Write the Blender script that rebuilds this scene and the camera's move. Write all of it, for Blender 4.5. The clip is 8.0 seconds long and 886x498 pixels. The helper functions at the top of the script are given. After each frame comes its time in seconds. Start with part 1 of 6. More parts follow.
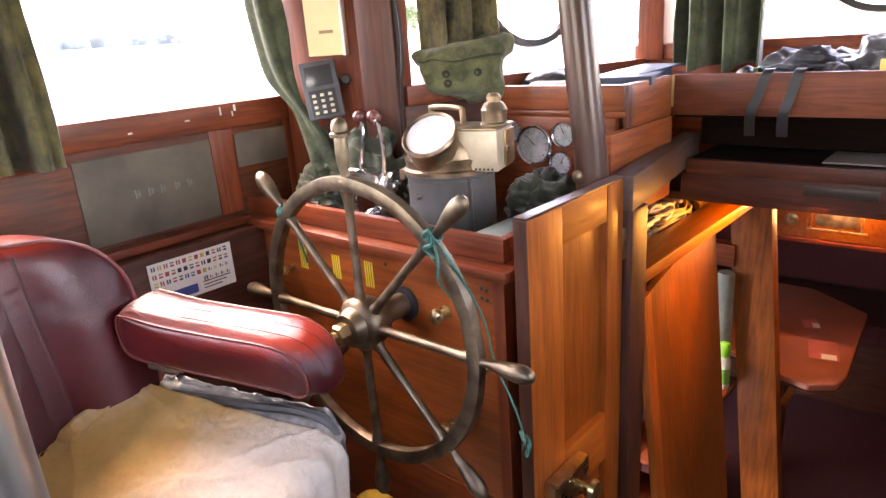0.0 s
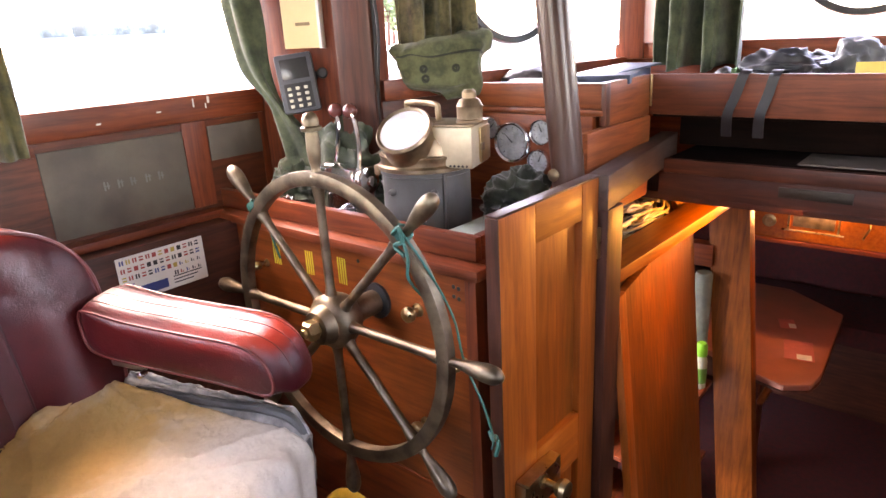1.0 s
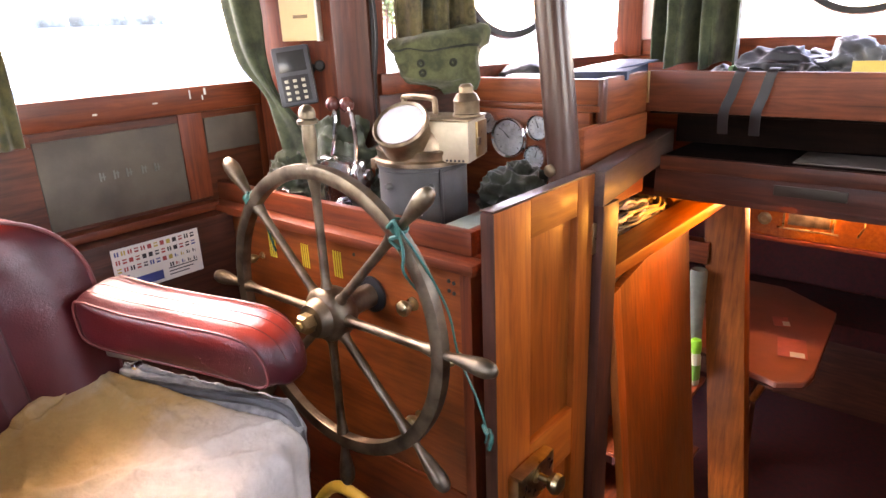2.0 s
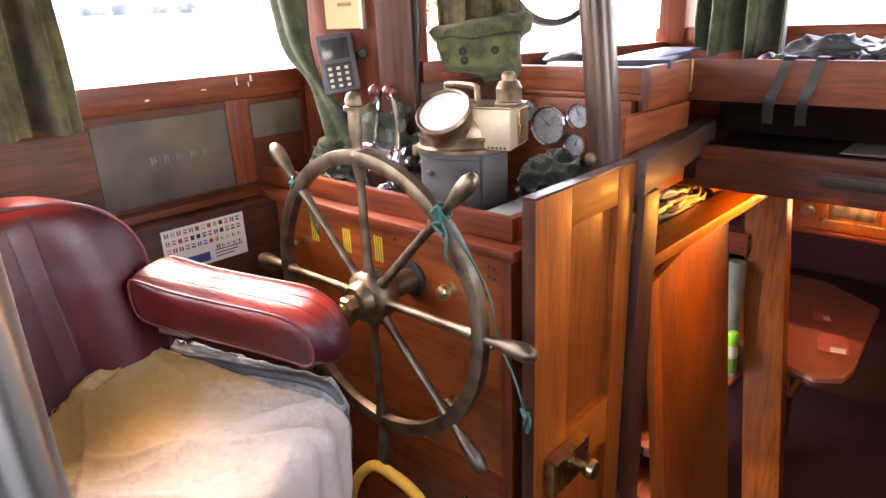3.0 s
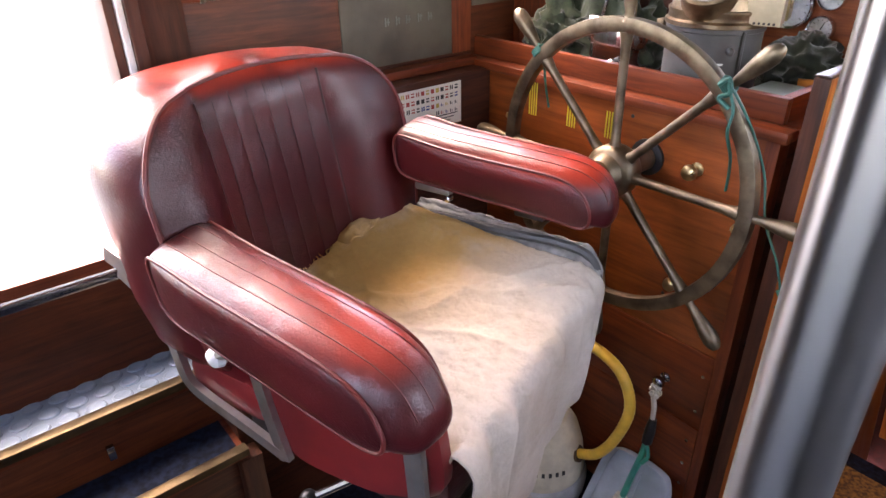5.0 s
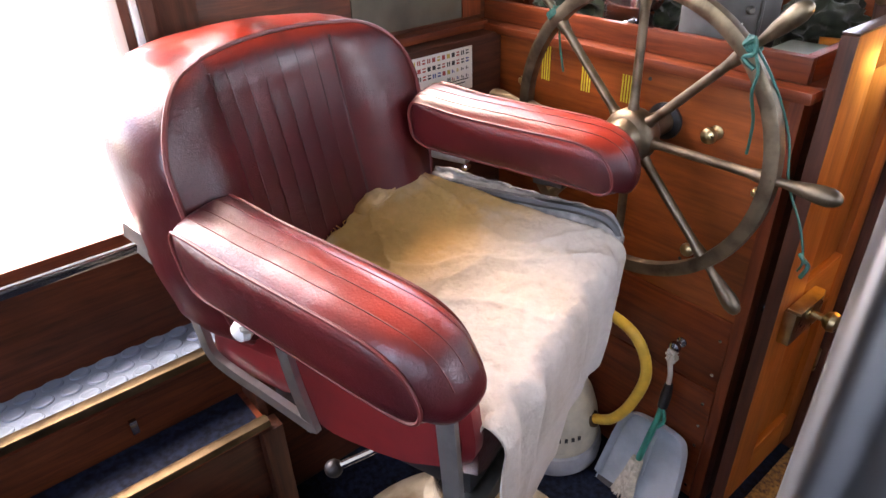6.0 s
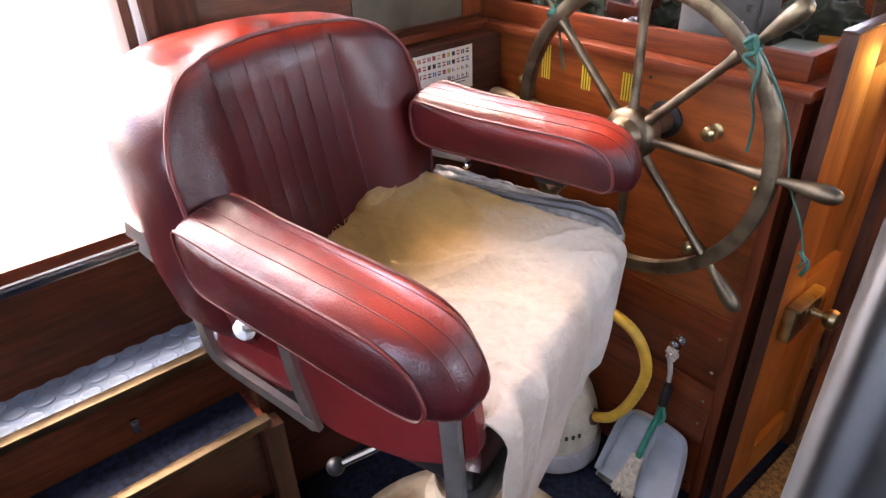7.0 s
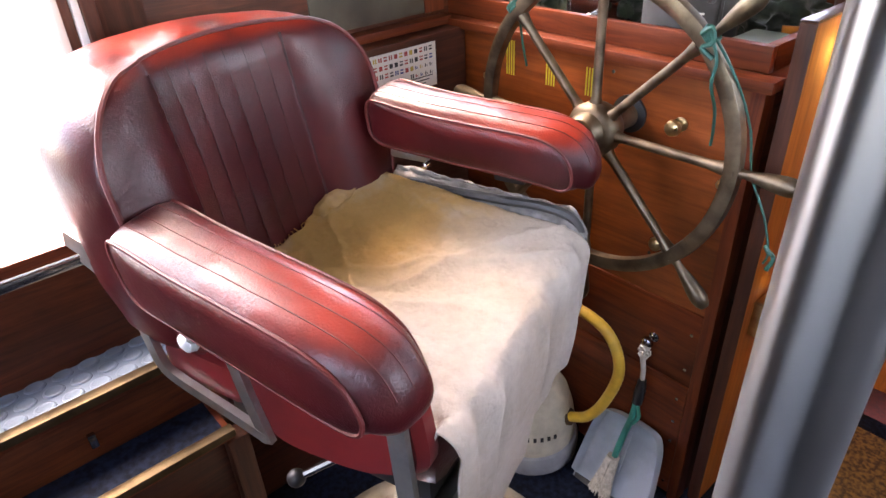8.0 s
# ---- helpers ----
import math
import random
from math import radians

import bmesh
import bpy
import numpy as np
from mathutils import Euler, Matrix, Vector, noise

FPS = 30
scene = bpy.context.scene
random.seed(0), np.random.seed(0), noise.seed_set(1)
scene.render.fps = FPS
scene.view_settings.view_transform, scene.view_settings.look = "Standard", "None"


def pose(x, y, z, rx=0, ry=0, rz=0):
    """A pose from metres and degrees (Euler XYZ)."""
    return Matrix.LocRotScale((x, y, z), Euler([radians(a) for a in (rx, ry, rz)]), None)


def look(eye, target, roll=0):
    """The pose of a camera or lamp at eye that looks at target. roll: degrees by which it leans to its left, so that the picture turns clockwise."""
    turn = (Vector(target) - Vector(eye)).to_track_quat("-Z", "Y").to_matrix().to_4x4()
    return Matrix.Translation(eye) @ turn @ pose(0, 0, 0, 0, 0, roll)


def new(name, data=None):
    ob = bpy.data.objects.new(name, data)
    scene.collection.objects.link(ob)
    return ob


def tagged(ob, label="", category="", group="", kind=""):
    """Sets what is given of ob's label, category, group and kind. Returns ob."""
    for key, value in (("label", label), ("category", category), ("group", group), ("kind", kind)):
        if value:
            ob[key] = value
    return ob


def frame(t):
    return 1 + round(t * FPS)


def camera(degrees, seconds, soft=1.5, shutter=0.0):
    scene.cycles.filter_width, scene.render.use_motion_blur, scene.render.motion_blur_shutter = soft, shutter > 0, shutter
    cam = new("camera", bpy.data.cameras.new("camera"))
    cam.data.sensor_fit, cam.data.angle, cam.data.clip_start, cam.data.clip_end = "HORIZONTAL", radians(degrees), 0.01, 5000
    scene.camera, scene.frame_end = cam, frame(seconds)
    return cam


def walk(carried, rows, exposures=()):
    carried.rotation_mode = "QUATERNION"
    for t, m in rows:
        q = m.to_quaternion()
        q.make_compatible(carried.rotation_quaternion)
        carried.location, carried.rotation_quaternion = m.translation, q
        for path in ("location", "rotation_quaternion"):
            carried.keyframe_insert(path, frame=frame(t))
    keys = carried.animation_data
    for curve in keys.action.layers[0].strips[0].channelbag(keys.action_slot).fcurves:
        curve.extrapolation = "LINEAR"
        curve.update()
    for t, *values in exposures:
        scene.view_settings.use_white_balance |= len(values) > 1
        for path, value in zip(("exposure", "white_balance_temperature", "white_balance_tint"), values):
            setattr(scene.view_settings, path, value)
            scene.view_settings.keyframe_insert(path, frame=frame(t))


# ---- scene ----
cam = camera(69.0, 8.0)
PATH = [
    (0, (0.933, -0.777, 1.543), (-0.34, 0.634, 0.923), -4.2),
    (0.5, (0.943, -0.756, 1.54), (-0.305, 0.676, 0.912), -3.6),
    (1, (0.944, -0.749, 1.54), (-0.295, 0.687, 0.905), -3.1),
    (2.5, (0.948, -0.752, 1.539), (-0.286, 0.675, 0.875), -2.1),
    (3, (0.945, -0.778, 1.54), (-0.348, 0.589, 0.862), -2.5),
    (3.5, (0.936, -0.851, 1.537), (-0.476, 0.391, 0.855), -3.0),
    (4, (0.887, -0.921, 1.528), (-0.561, 0.261, 0.817), -1.7),
    (4.5, (0.81, -0.991, 1.53), (-0.604, 0.156, 0.701), -0.9),
    (5, (0.747, -1.054, 1.507), (-0.62, 0.047, 0.549), -1.0),
    (6.5, (0.716, -1.077, 1.503), (-0.613, -0.008, 0.458), -2.2),
    (7, (0.715, -1.08, 1.504), (-0.611, -0.009, 0.459), -2.1),
    (7.5, (0.717, -1.067, 1.5), (-0.606, 0.009, 0.454), -2.1),
    (8, (0.729, -1.021, 1.491), (-0.576, 0.074, 0.442), -2.9),
]
walk(cam, [(t, look(eye, target, roll)) for t, eye, target, roll in PATH], exposures=[(0, 5.3, 8600, 30), (3, 5.26, 8600, 30), (3.5, 5.05, 8600, 30), (4.5, 4.97, 8400, 28), (6.5, 5.12, 8300, 25), (8, 5.1, 8300, 25)])

# ---- world and light ----
world = bpy.data.worlds.new("sky")
scene.world = world
world.use_nodes = True
wn = world.node_tree.nodes
sky = wn.new("ShaderNodeTexSky")
sky.sky_type, sky.sun_disc = "NISHITA", False
sky.sun_elevation, sky.sun_rotation = radians(60), radians(-70)
sky.dust_density, sky.ozone_density, sky.air_density = 2.0, 1.5, 1.0
world.node_tree.links.new(sky.outputs[0], wn["Background"].inputs[0])
wn["Background"].inputs[1].default_value = 0.15

sun = new("sun", bpy.data.lights.new("sun", "SUN"))
sun.data.energy, sun.data.angle, sun.data.color = 0.5, radians(60), (1.0, 0.96, 0.9)
sun.matrix_basis = look((-3.6, -1.3, 6.6), (0, 0, 0))


def window_light(name, at, to, w, h, power, colour=(0.93, 0.97, 1.0)):
    ob = new(name, bpy.data.lights.new(name, "AREA"))
    ob.data.shape, ob.data.size, ob.data.size_y, ob.data.energy, ob.data.color = "RECTANGLE", w, h, power, colour
    ob.matrix_basis = look(at, to)
    return ob


# daylight in the openings of the unseen starboard and after sides
window_light("starboard_window_light", (1.93, 0.0, 1.70), (0.5, 0.0, 1.5), 0.74, 0.48, 0.15)
window_light("after_window_light", (0.7, -2.03, 1.70), (0.7, -1.0, 1.4), 1.2, 0.48, 0.08)
# the warm lamp below the dash that lights the way down
lamp = new("companionway_lamp_light", bpy.data.lights.new("companionway_lamp_light", "AREA"))
lamp.data.shape, lamp.data.size, lamp.data.size_y, lamp.data.energy, lamp.data.color = "RECTANGLE", 0.34, 0.1, 0.2, (1.0, 0.46, 0.09)
lamp.data.spread = radians(140)
lamp.matrix_basis = look((0.54, 1.12, 1.045), (0.31, 0.95, 0.98))
# added warm fill over the saloon; no lamp stands here
saloon_fill = new("saloon_fill_light", bpy.data.lights.new("saloon_fill_light", "AREA"))
saloon_fill.data.size, saloon_fill.data.energy, saloon_fill.data.color = 0.25, 0.06, (1.0, 0.5, 0.2)
saloon_fill.matrix_basis = look((0.9, 1.75, 0.9), (0.45, 2.3, 0.2))


# ---- materials ----
def material(name):
    m = bpy.data.materials.new(name)
    m.use_nodes = True
    return m, m.node_tree.nodes, m.node_tree.links, m.node_tree.nodes["Principled BSDF"]


def ramp(n, stops):
    r = n.new("ShaderNodeValToRGB")
    e = r.color_ramp.elements
    e[0].position, e[0].color = stops[0][0], (*stops[0][1], 1)
    e[1].position, e[1].color = stops[-1][0], (*stops[-1][1], 1)
    for p, c in stops[1:-1]:
        x = e.new(p)
        x.color = (*c, 1)
    return r


def coords(n, l, scale, kind="Object"):
    tc, mp = n.new("ShaderNodeTexCoord"), n.new("ShaderNodeMapping")
    mp.inputs["Scale"].default_value = scale
    l.new(tc.outputs[kind], mp.inputs["Vector"])
    return mp


def noise_tex(n, l, mp, scale, detail=4.0, rough=0.55):
    t = n.new("ShaderNodeTexNoise")
    t.inputs["Scale"].default_value, t.inputs["Detail"].default_value, t.inputs["Roughness"].default_value = scale, detail, rough
    l.new(mp.outputs[0], t.inputs["Vector"])
    return t


def bump(n, l, b, height, strength, distance=0.002):
    x = n.new("ShaderNodeBump")
    x.inputs["Strength"].default_value, x.inputs["Distance"].default_value = strength, distance
    l.new(height, x.inputs["Height"])
    l.new(x.outputs[0], b.inputs["Normal"])


def mixed(n, l, fac, a, b, blend="MIX"):
    x = n.new("ShaderNodeMix")
    x.data_type, x.blend_type = "RGBA", blend
    if isinstance(fac, float):
        x.inputs[0].default_value = fac
    else:
        l.new(fac, x.inputs[0])
    for i, v in ((6, a), (7, b)):
        if isinstance(v, tuple):
            x.inputs[i].default_value = (*v, 1)
        else:
            l.new(v, x.inputs[i])
    return x.outputs[2]


def wood(name, dark, light, axis="x", rough=0.4, coat=0.08, wear=0.3):
    m, n, l, b = material(name)
    s = {"x": (1.2, 16, 16), "y": (16, 1.2, 16), "z": (16, 16, 1.2)}[axis]
    mp = coords(n, l, s)
    g = noise_tex(n, l, mp, 4.0, 6.0, 0.65)
    g.inputs["Distortion"].default_value = 0.6
    mid = tuple((a + c) / 2 for a, c in zip(dark, light))
    r = ramp(n, [(0.32, dark), (0.5, mid), (0.68, light)])
    l.new(g.outputs[0], r.inputs[0])
    big = noise_tex(n, l, coords(n, l, (1, 1, 1)), 5.0, 3.0)
    br = ramp(n, [(0.35, (1 - wear,) * 3), (0.7, (1.0, 1.0, 1.0))])
    l.new(big.outputs[0], br.inputs[0])
    c = mixed(n, l, 1.0, r.outputs[0], br.outputs[0], "MULTIPLY")
    oi = n.new("ShaderNodeObjectInfo")
    hv = n.new("ShaderNodeHueSaturation")
    mr = n.new("ShaderNodeMapRange")
    mr.inputs[3].default_value, mr.inputs[4].default_value = 0.82, 1.15
    l.new(oi.outputs["Random"], mr.inputs[0])
    l.new(mr.outputs[0], hv.inputs["Value"])
    l.new(c, hv.inputs["Color"])
    l.new(hv.outputs[0], b.inputs["Base Color"])
    rr = n.new("ShaderNodeMapRange")
    rr.inputs[3].default_value, rr.inputs[4].default_value = rough - 0.1, rough + 0.18
    l.new(big.outputs[0], rr.inputs[0])
    l.new(rr.outputs[0], b.inputs["Roughness"])
    b.inputs["Coat Weight"].default_value, b.inputs["Coat Roughness"].default_value = coat, 0.18
    b.inputs["Specular IOR Level"].default_value = 0.28
    bump(n, l, b, g.outputs[0], 0.12, 0.001)
    return m


def plain(name, colour, rough=0.5, metal=0.0, spots=0.12, scale=14.0, grain=0.05, coat=0.0, alt=None, fine=160.0):
    m, n, l, b = material(name)
    mp = coords(n, l, (1, 1, 1))
    t = noise_tex(n, l, mp, scale, 5.0)
    other = alt or tuple(c * (1 - 2.2 * spots) for c in colour)
    r = ramp(n, [(0.38, other), (0.62, colour)])
    l.new(t.outputs[0], r.inputs[0])
    l.new(r.outputs[0], b.inputs["Base Color"])
    f = noise_tex(n, l, mp, fine, 3.0)
    mr = n.new("ShaderNodeMapRange")
    mr.inputs[3].default_value, mr.inputs[4].default_value = max(0.03, rough - 0.12), rough + 0.14
    l.new(t.outputs[0], mr.inputs[0])
    l.new(mr.outputs[0], b.inputs["Roughness"])
    b.inputs["Metallic"].default_value, b.inputs["Coat Weight"].default_value = metal, coat
    if grain:
        bump(n, l, b, f.outputs[0], grain, 0.001)
    return m


MAHOG_X = wood("mahogany_x", (0.115, 0.022, 0.008), (0.3, 0.062, 0.019), "x")
MAHOG_Y = wood("mahogany_y", (0.1, 0.02, 0.008), (0.27, 0.057, 0.018), "y")
MAHOG_Z = wood("mahogany_z", (0.105, 0.021, 0.008), (0.28, 0.058, 0.018), "z")
PANELWOOD = wood("wall_mahogany", (0.07, 0.016, 0.006), (0.2, 0.048, 0.016), "y", 0.45, 0.0, 0.45)
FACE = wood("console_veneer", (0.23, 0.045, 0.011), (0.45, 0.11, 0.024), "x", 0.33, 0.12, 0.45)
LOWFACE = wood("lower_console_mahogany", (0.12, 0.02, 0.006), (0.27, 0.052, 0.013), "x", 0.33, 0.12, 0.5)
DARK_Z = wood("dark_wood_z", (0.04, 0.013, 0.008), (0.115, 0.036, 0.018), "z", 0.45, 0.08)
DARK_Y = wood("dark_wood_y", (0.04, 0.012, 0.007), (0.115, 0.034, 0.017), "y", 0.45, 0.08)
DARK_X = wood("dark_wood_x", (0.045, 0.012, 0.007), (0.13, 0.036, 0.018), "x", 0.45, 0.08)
GREY_Z = wood("weathered_post", (0.055, 0.026, 0.018), (0.085, 0.04, 0.027), "z", 0.32, 0.25)
COAMING = wood("weathered_coaming", (0.045, 0.024, 0.017), (0.1, 0.055, 0.038), "y", 0.5, 0.05)
# the weaker light on the dash edge is put into this darker mahogany
DIMDASHWOOD = wood("dimmed_dash_mahogany", (0.065, 0.015, 0.006), (0.18, 0.042, 0.015), "x", 0.45, 0.03, 0.5)
BOXWOOD_X = wood("box_mahogany_x", (0.17, 0.037, 0.012), (0.36, 0.095, 0.028), "x")
BOXWOOD_Y = wood("box_mahogany_y", (0.17, 0.037, 0.012), (0.36, 0.095, 0.028), "y")
TEAK_Z = wood("teak_z", (0.24, 0.049, 0.007), (0.45, 0.112, 0.015), "z", 0.42, 0.1, 0.3)
TEAK_Y = wood("teak_y", (0.29, 0.066, 0.009), (0.5, 0.14, 0.018), "y", 0.42, 0.1, 0.25)
COMPANION = wood("companionway_teak", (0.16, 0.034, 0.006), (0.38, 0.098, 0.014), "z", 0.42, 0.05, 0.4)
BRONZE = plain("bronze", (0.25, 0.195, 0.13), 0.45, 1.0, 0.2, 22, 0.06, alt=(0.13, 0.1, 0.068))
BRASS = plain("brass", (0.5, 0.37, 0.19), 0.3, 1.0, 0.15, 30, 0.05)
NOSING = plain("worn_nosing", (0.11, 0.082, 0.05), 0.5, 1.0, 0.2, 14, 0.08)
PLATE_DARK = plain("dull_plate", (0.05, 0.034, 0.022), 0.45, 0.6)
COPPER = plain("old_brass", (0.31, 0.225, 0.145), 0.42, 1.0, 0.2, 25, 0.05)
CHROME = plain("chrome", (0.75, 0.76, 0.78), 0.1, 1.0, 0.05, 12, 0.01)
CEILPAINT = plain("cream_ceiling_paint", (0.66, 0.64, 0.58), 0.45, 0.0, 0.06, 5, 0.04)
# near-black wood: the shade of the recess under the dash is in its colour
SHADEWOOD = wood("recess_shade_wood", (0.006, 0.003, 0.002), (0.018, 0.007, 0.004), "x", 0.75, 0.0)
SHADEWOOD.node_tree.nodes["Principled BSDF"].inputs["Specular IOR Level"].default_value = 0.08
# grey of the unseen sides, chosen for what the steel pole reflects
HULLPAINT = plain("unseen_side_grey", (0.18, 0.195, 0.21), 0.5, 0.0, 0.08, 6, 0.05)
STEEL = plain("stainless_steel", (0.37, 0.375, 0.39), 0.15, 1.0, 0.04, 4, 0.01)


def brushed_pole():
    """Steel brushed round the tube, so that its reflections draw out along it."""
    m, n, l, b = material("brushed_pole_steel")
    mp = coords(n, l, (1, 1, 1))
    t = noise_tex(n, l, mp, 5.0, 3.0)
    r = ramp(n, [(0.35, (0.235, 0.24, 0.255)), (0.65, (0.28, 0.285, 0.295))])
    l.new(t.outputs[0], r.inputs[0])
    l.new(r.outputs[0], b.inputs["Base Color"])
    tan = n.new("ShaderNodeTangent")
    tan.direction_type, tan.axis = "RADIAL", "Z"
    l.new(tan.outputs[0], b.inputs["Tangent"])
    b.inputs["Metallic"].default_value, b.inputs["Roughness"].default_value = 1.0, 0.3
    b.inputs["Anisotropic"].default_value, b.inputs["Anisotropic Rotation"].default_value = 0.85, 0.25
    return m


POLE_STEEL = brushed_pole()
ALU = plain("cast_aluminium", (0.55, 0.54, 0.51), 0.42, 1.0, 0.12, 18, 0.08)
SLATE = plain("grey_board", (0.105, 0.086, 0.057), 0.6, 0.0, 0.1, 7, 0.15, alt=(0.062, 0.045, 0.03))
BLACK = plain("black_plastic", (0.012, 0.012, 0.013), 0.45)
DGREY = plain("dark_grey_plastic", (0.06, 0.064, 0.07), 0.45)
GREYP = plain("grey_paint", (0.075, 0.074, 0.07), 0.42, 0.0, 0.12, 12, 0.05, alt=(0.045, 0.042, 0.038))
WHITE = plain("white_paint", (0.78, 0.77, 0.72), 0.4)
CREAM = plain("cream_plastic", (0.62, 0.56, 0.42), 0.4, 0, 0.1, 20)
YELLOW = plain("yellow_hose", (0.75, 0.45, 0.06), 0.4, 0, 0.08, 30)
TAPE = plain("yellow_tape", (0.7, 0.55, 0.05), 0.5)
TEAL = plain("teal_cord", (0.01, 0.12, 0.09), 0.6, 0, 0.15, 200, 0.3)
GREENP = plain("green_plastic", (0.01, 0.25, 0.18), 0.35)
LIME = plain("lime_cap", (0.2, 0.55, 0.03), 0.4)
BLUEFLOOR = plain("blue_carpet", (0.011, 0.017, 0.033), 0.9, 0, 0.3, 60, 0.5, alt=(0.005, 0.006, 0.01))
BLUEFLOOR.node_tree.nodes["Principled BSDF"].inputs["Specular IOR Level"].default_value = 0.1
MAROON = plain("maroon_carpet", (0.075, 0.011, 0.011), 0.95, 0, 0.15, 40, 0.5, alt=(0.045, 0.008, 0.008))
PAPER = plain("paper", (0.72, 0.68, 0.6), 0.6, 0, 0.04, 8)
NOTE = plain("yellowed_paper", (0.72, 0.55, 0.28), 0.6, 0, 0.05, 8)
NAVY = plain("navy_print", (0.03, 0.05, 0.2), 0.6)
INK = plain("dark_print", (0.03, 0.03, 0.03), 0.6)
PINK = plain("red_leaflet", (0.5, 0.13, 0.1), 0.5)
COIR = plain("coir_mat", (0.3, 0.16, 0.04), 0.95, 0, 0.35, 90, 0.6, alt=(0.08, 0.04, 0.015))
BALL = plain("dark_red_knob", (0.13, 0.035, 0.028), 0.25, 0, 0.1, 20, 0.02, 0.4)
PLAINBASE = plain("worn_enamel", (0.5, 0.43, 0.31), 0.5, 0.0, 0.2, 9, 0.1, alt=(0.2, 0.14, 0.08))
PAN = plain("blue_grey_plastic", (0.42, 0.47, 0.5), 0.4, 0, 0.12, 9)
BRISTLE = plain("pale_bristle", (0.6, 0.54, 0.42), 0.8, 0, 0.15, 80, 0.5)
BAG = plain("dark_bag", (0.016, 0.019, 0.024), 0.5, 0, 0.15, 30, 0.3)
BAGGREY = plain("grey_bag", (0.085, 0.095, 0.105), 0.4, 0, 0.15, 25, 0.3)
BAGPALE = plain("pale_grey_plastic_sheet", (0.3, 0.28, 0.25), 0.45, 0, 0.15, 30, 0.3, alt=(0.14, 0.13, 0.12))
BLUECLOTH = plain("blue_cover", (0.028, 0.045, 0.08), 0.5, 0, 0.2, 20, 0.3)
ORANGE = plain("orange_plastic", (0.75, 0.25, 0.03), 0.4)


def leather():
    m, n, l, b = material("oxblood_leather")
    mp = coords(n, l, (1, 1, 1))
    big = noise_tex(n, l, mp, 6.0, 4.0)
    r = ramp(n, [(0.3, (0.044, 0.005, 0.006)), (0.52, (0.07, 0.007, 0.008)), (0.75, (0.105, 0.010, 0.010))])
    l.new(big.outputs[0], r.inputs[0])
    # scarlet wear on the arm ends and along the top of the backrest
    sep = n.new("ShaderNodeSeparateXYZ")
    l.new(mp.outputs[0], sep.inputs[0])

    def step(out, a, c):
        s = n.new("ShaderNodeMapRange")
        s.interpolation_type = "SMOOTHSTEP"
        s.inputs[1].default_value, s.inputs[2].default_value = a, c
        l.new(out, s.inputs[0])
        return s.outputs[0]

    def calc(op, a, c):
        s = n.new("ShaderNodeMath")
        s.operation = op
        l.new(a, s.inputs[0])
        l.new(c, s.inputs[1])
        return s.outputs[0]

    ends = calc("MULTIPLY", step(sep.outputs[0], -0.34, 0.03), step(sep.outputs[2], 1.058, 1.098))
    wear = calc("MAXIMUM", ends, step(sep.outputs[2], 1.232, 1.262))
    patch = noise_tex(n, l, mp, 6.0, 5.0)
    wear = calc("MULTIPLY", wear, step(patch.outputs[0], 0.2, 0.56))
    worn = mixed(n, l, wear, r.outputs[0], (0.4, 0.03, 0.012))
    l.new(worn, b.inputs["Base Color"])
    v = n.new("ShaderNodeTexVoronoi")
    v.inputs["Scale"].default_value = 190
    v.feature = "DISTANCE_TO_EDGE"
    l.new(mp.outputs[0], v.inputs["Vector"])
    creases = noise_tex(n, l, coords(n, l, (3.2, 1.0, 1.6)), 42.0, 7.0, 0.72)
    slack = noise_tex(n, l, mp, 9.0, 2.0)
    deep = calc("MULTIPLY", creases.outputs[0], step(slack.outputs[0], 0.4, 0.7))
    add = n.new("ShaderNodeMath")
    add.operation = "MULTIPLY_ADD"
    add.inputs[1].default_value = 0.22
    l.new(v.outputs[0], add.inputs[0])
    l.new(deep, add.inputs[2])
    bump(n, l, b, add.outputs[0], 0.7, 0.0028)
    l.new(b.inputs["Normal"].links[0].from_socket, b.inputs["Coat Normal"])
    mr = n.new("ShaderNodeMapRange")
    mr.inputs[3].default_value, mr.inputs[4].default_value = 0.24, 0.4
    l.new(big.outputs[0], mr.inputs[0])
    l.new(mr.outputs[0], b.inputs["Roughness"])
    b.inputs["Specular IOR Level"].default_value = 0.4
    b.inputs["Coat Weight"].default_value, b.inputs["Coat Roughness"].default_value = 0.14, 0.2
    return m


LEATHER_RED = leather()
PIPING = plain("red_piping", (0.15, 0.022, 0.018), 0.48, 0, 0.1, 30, 0.05)
VINYL = plain("red_vinyl", (0.21, 0.017, 0.017), 0.34, 0, 0.12, 7, 0.06, 0.15, alt=(0.13, 0.011, 0.012), fine=90.0)
STITCH = plain("dark_seam", (0.05, 0.009, 0.009), 0.5)


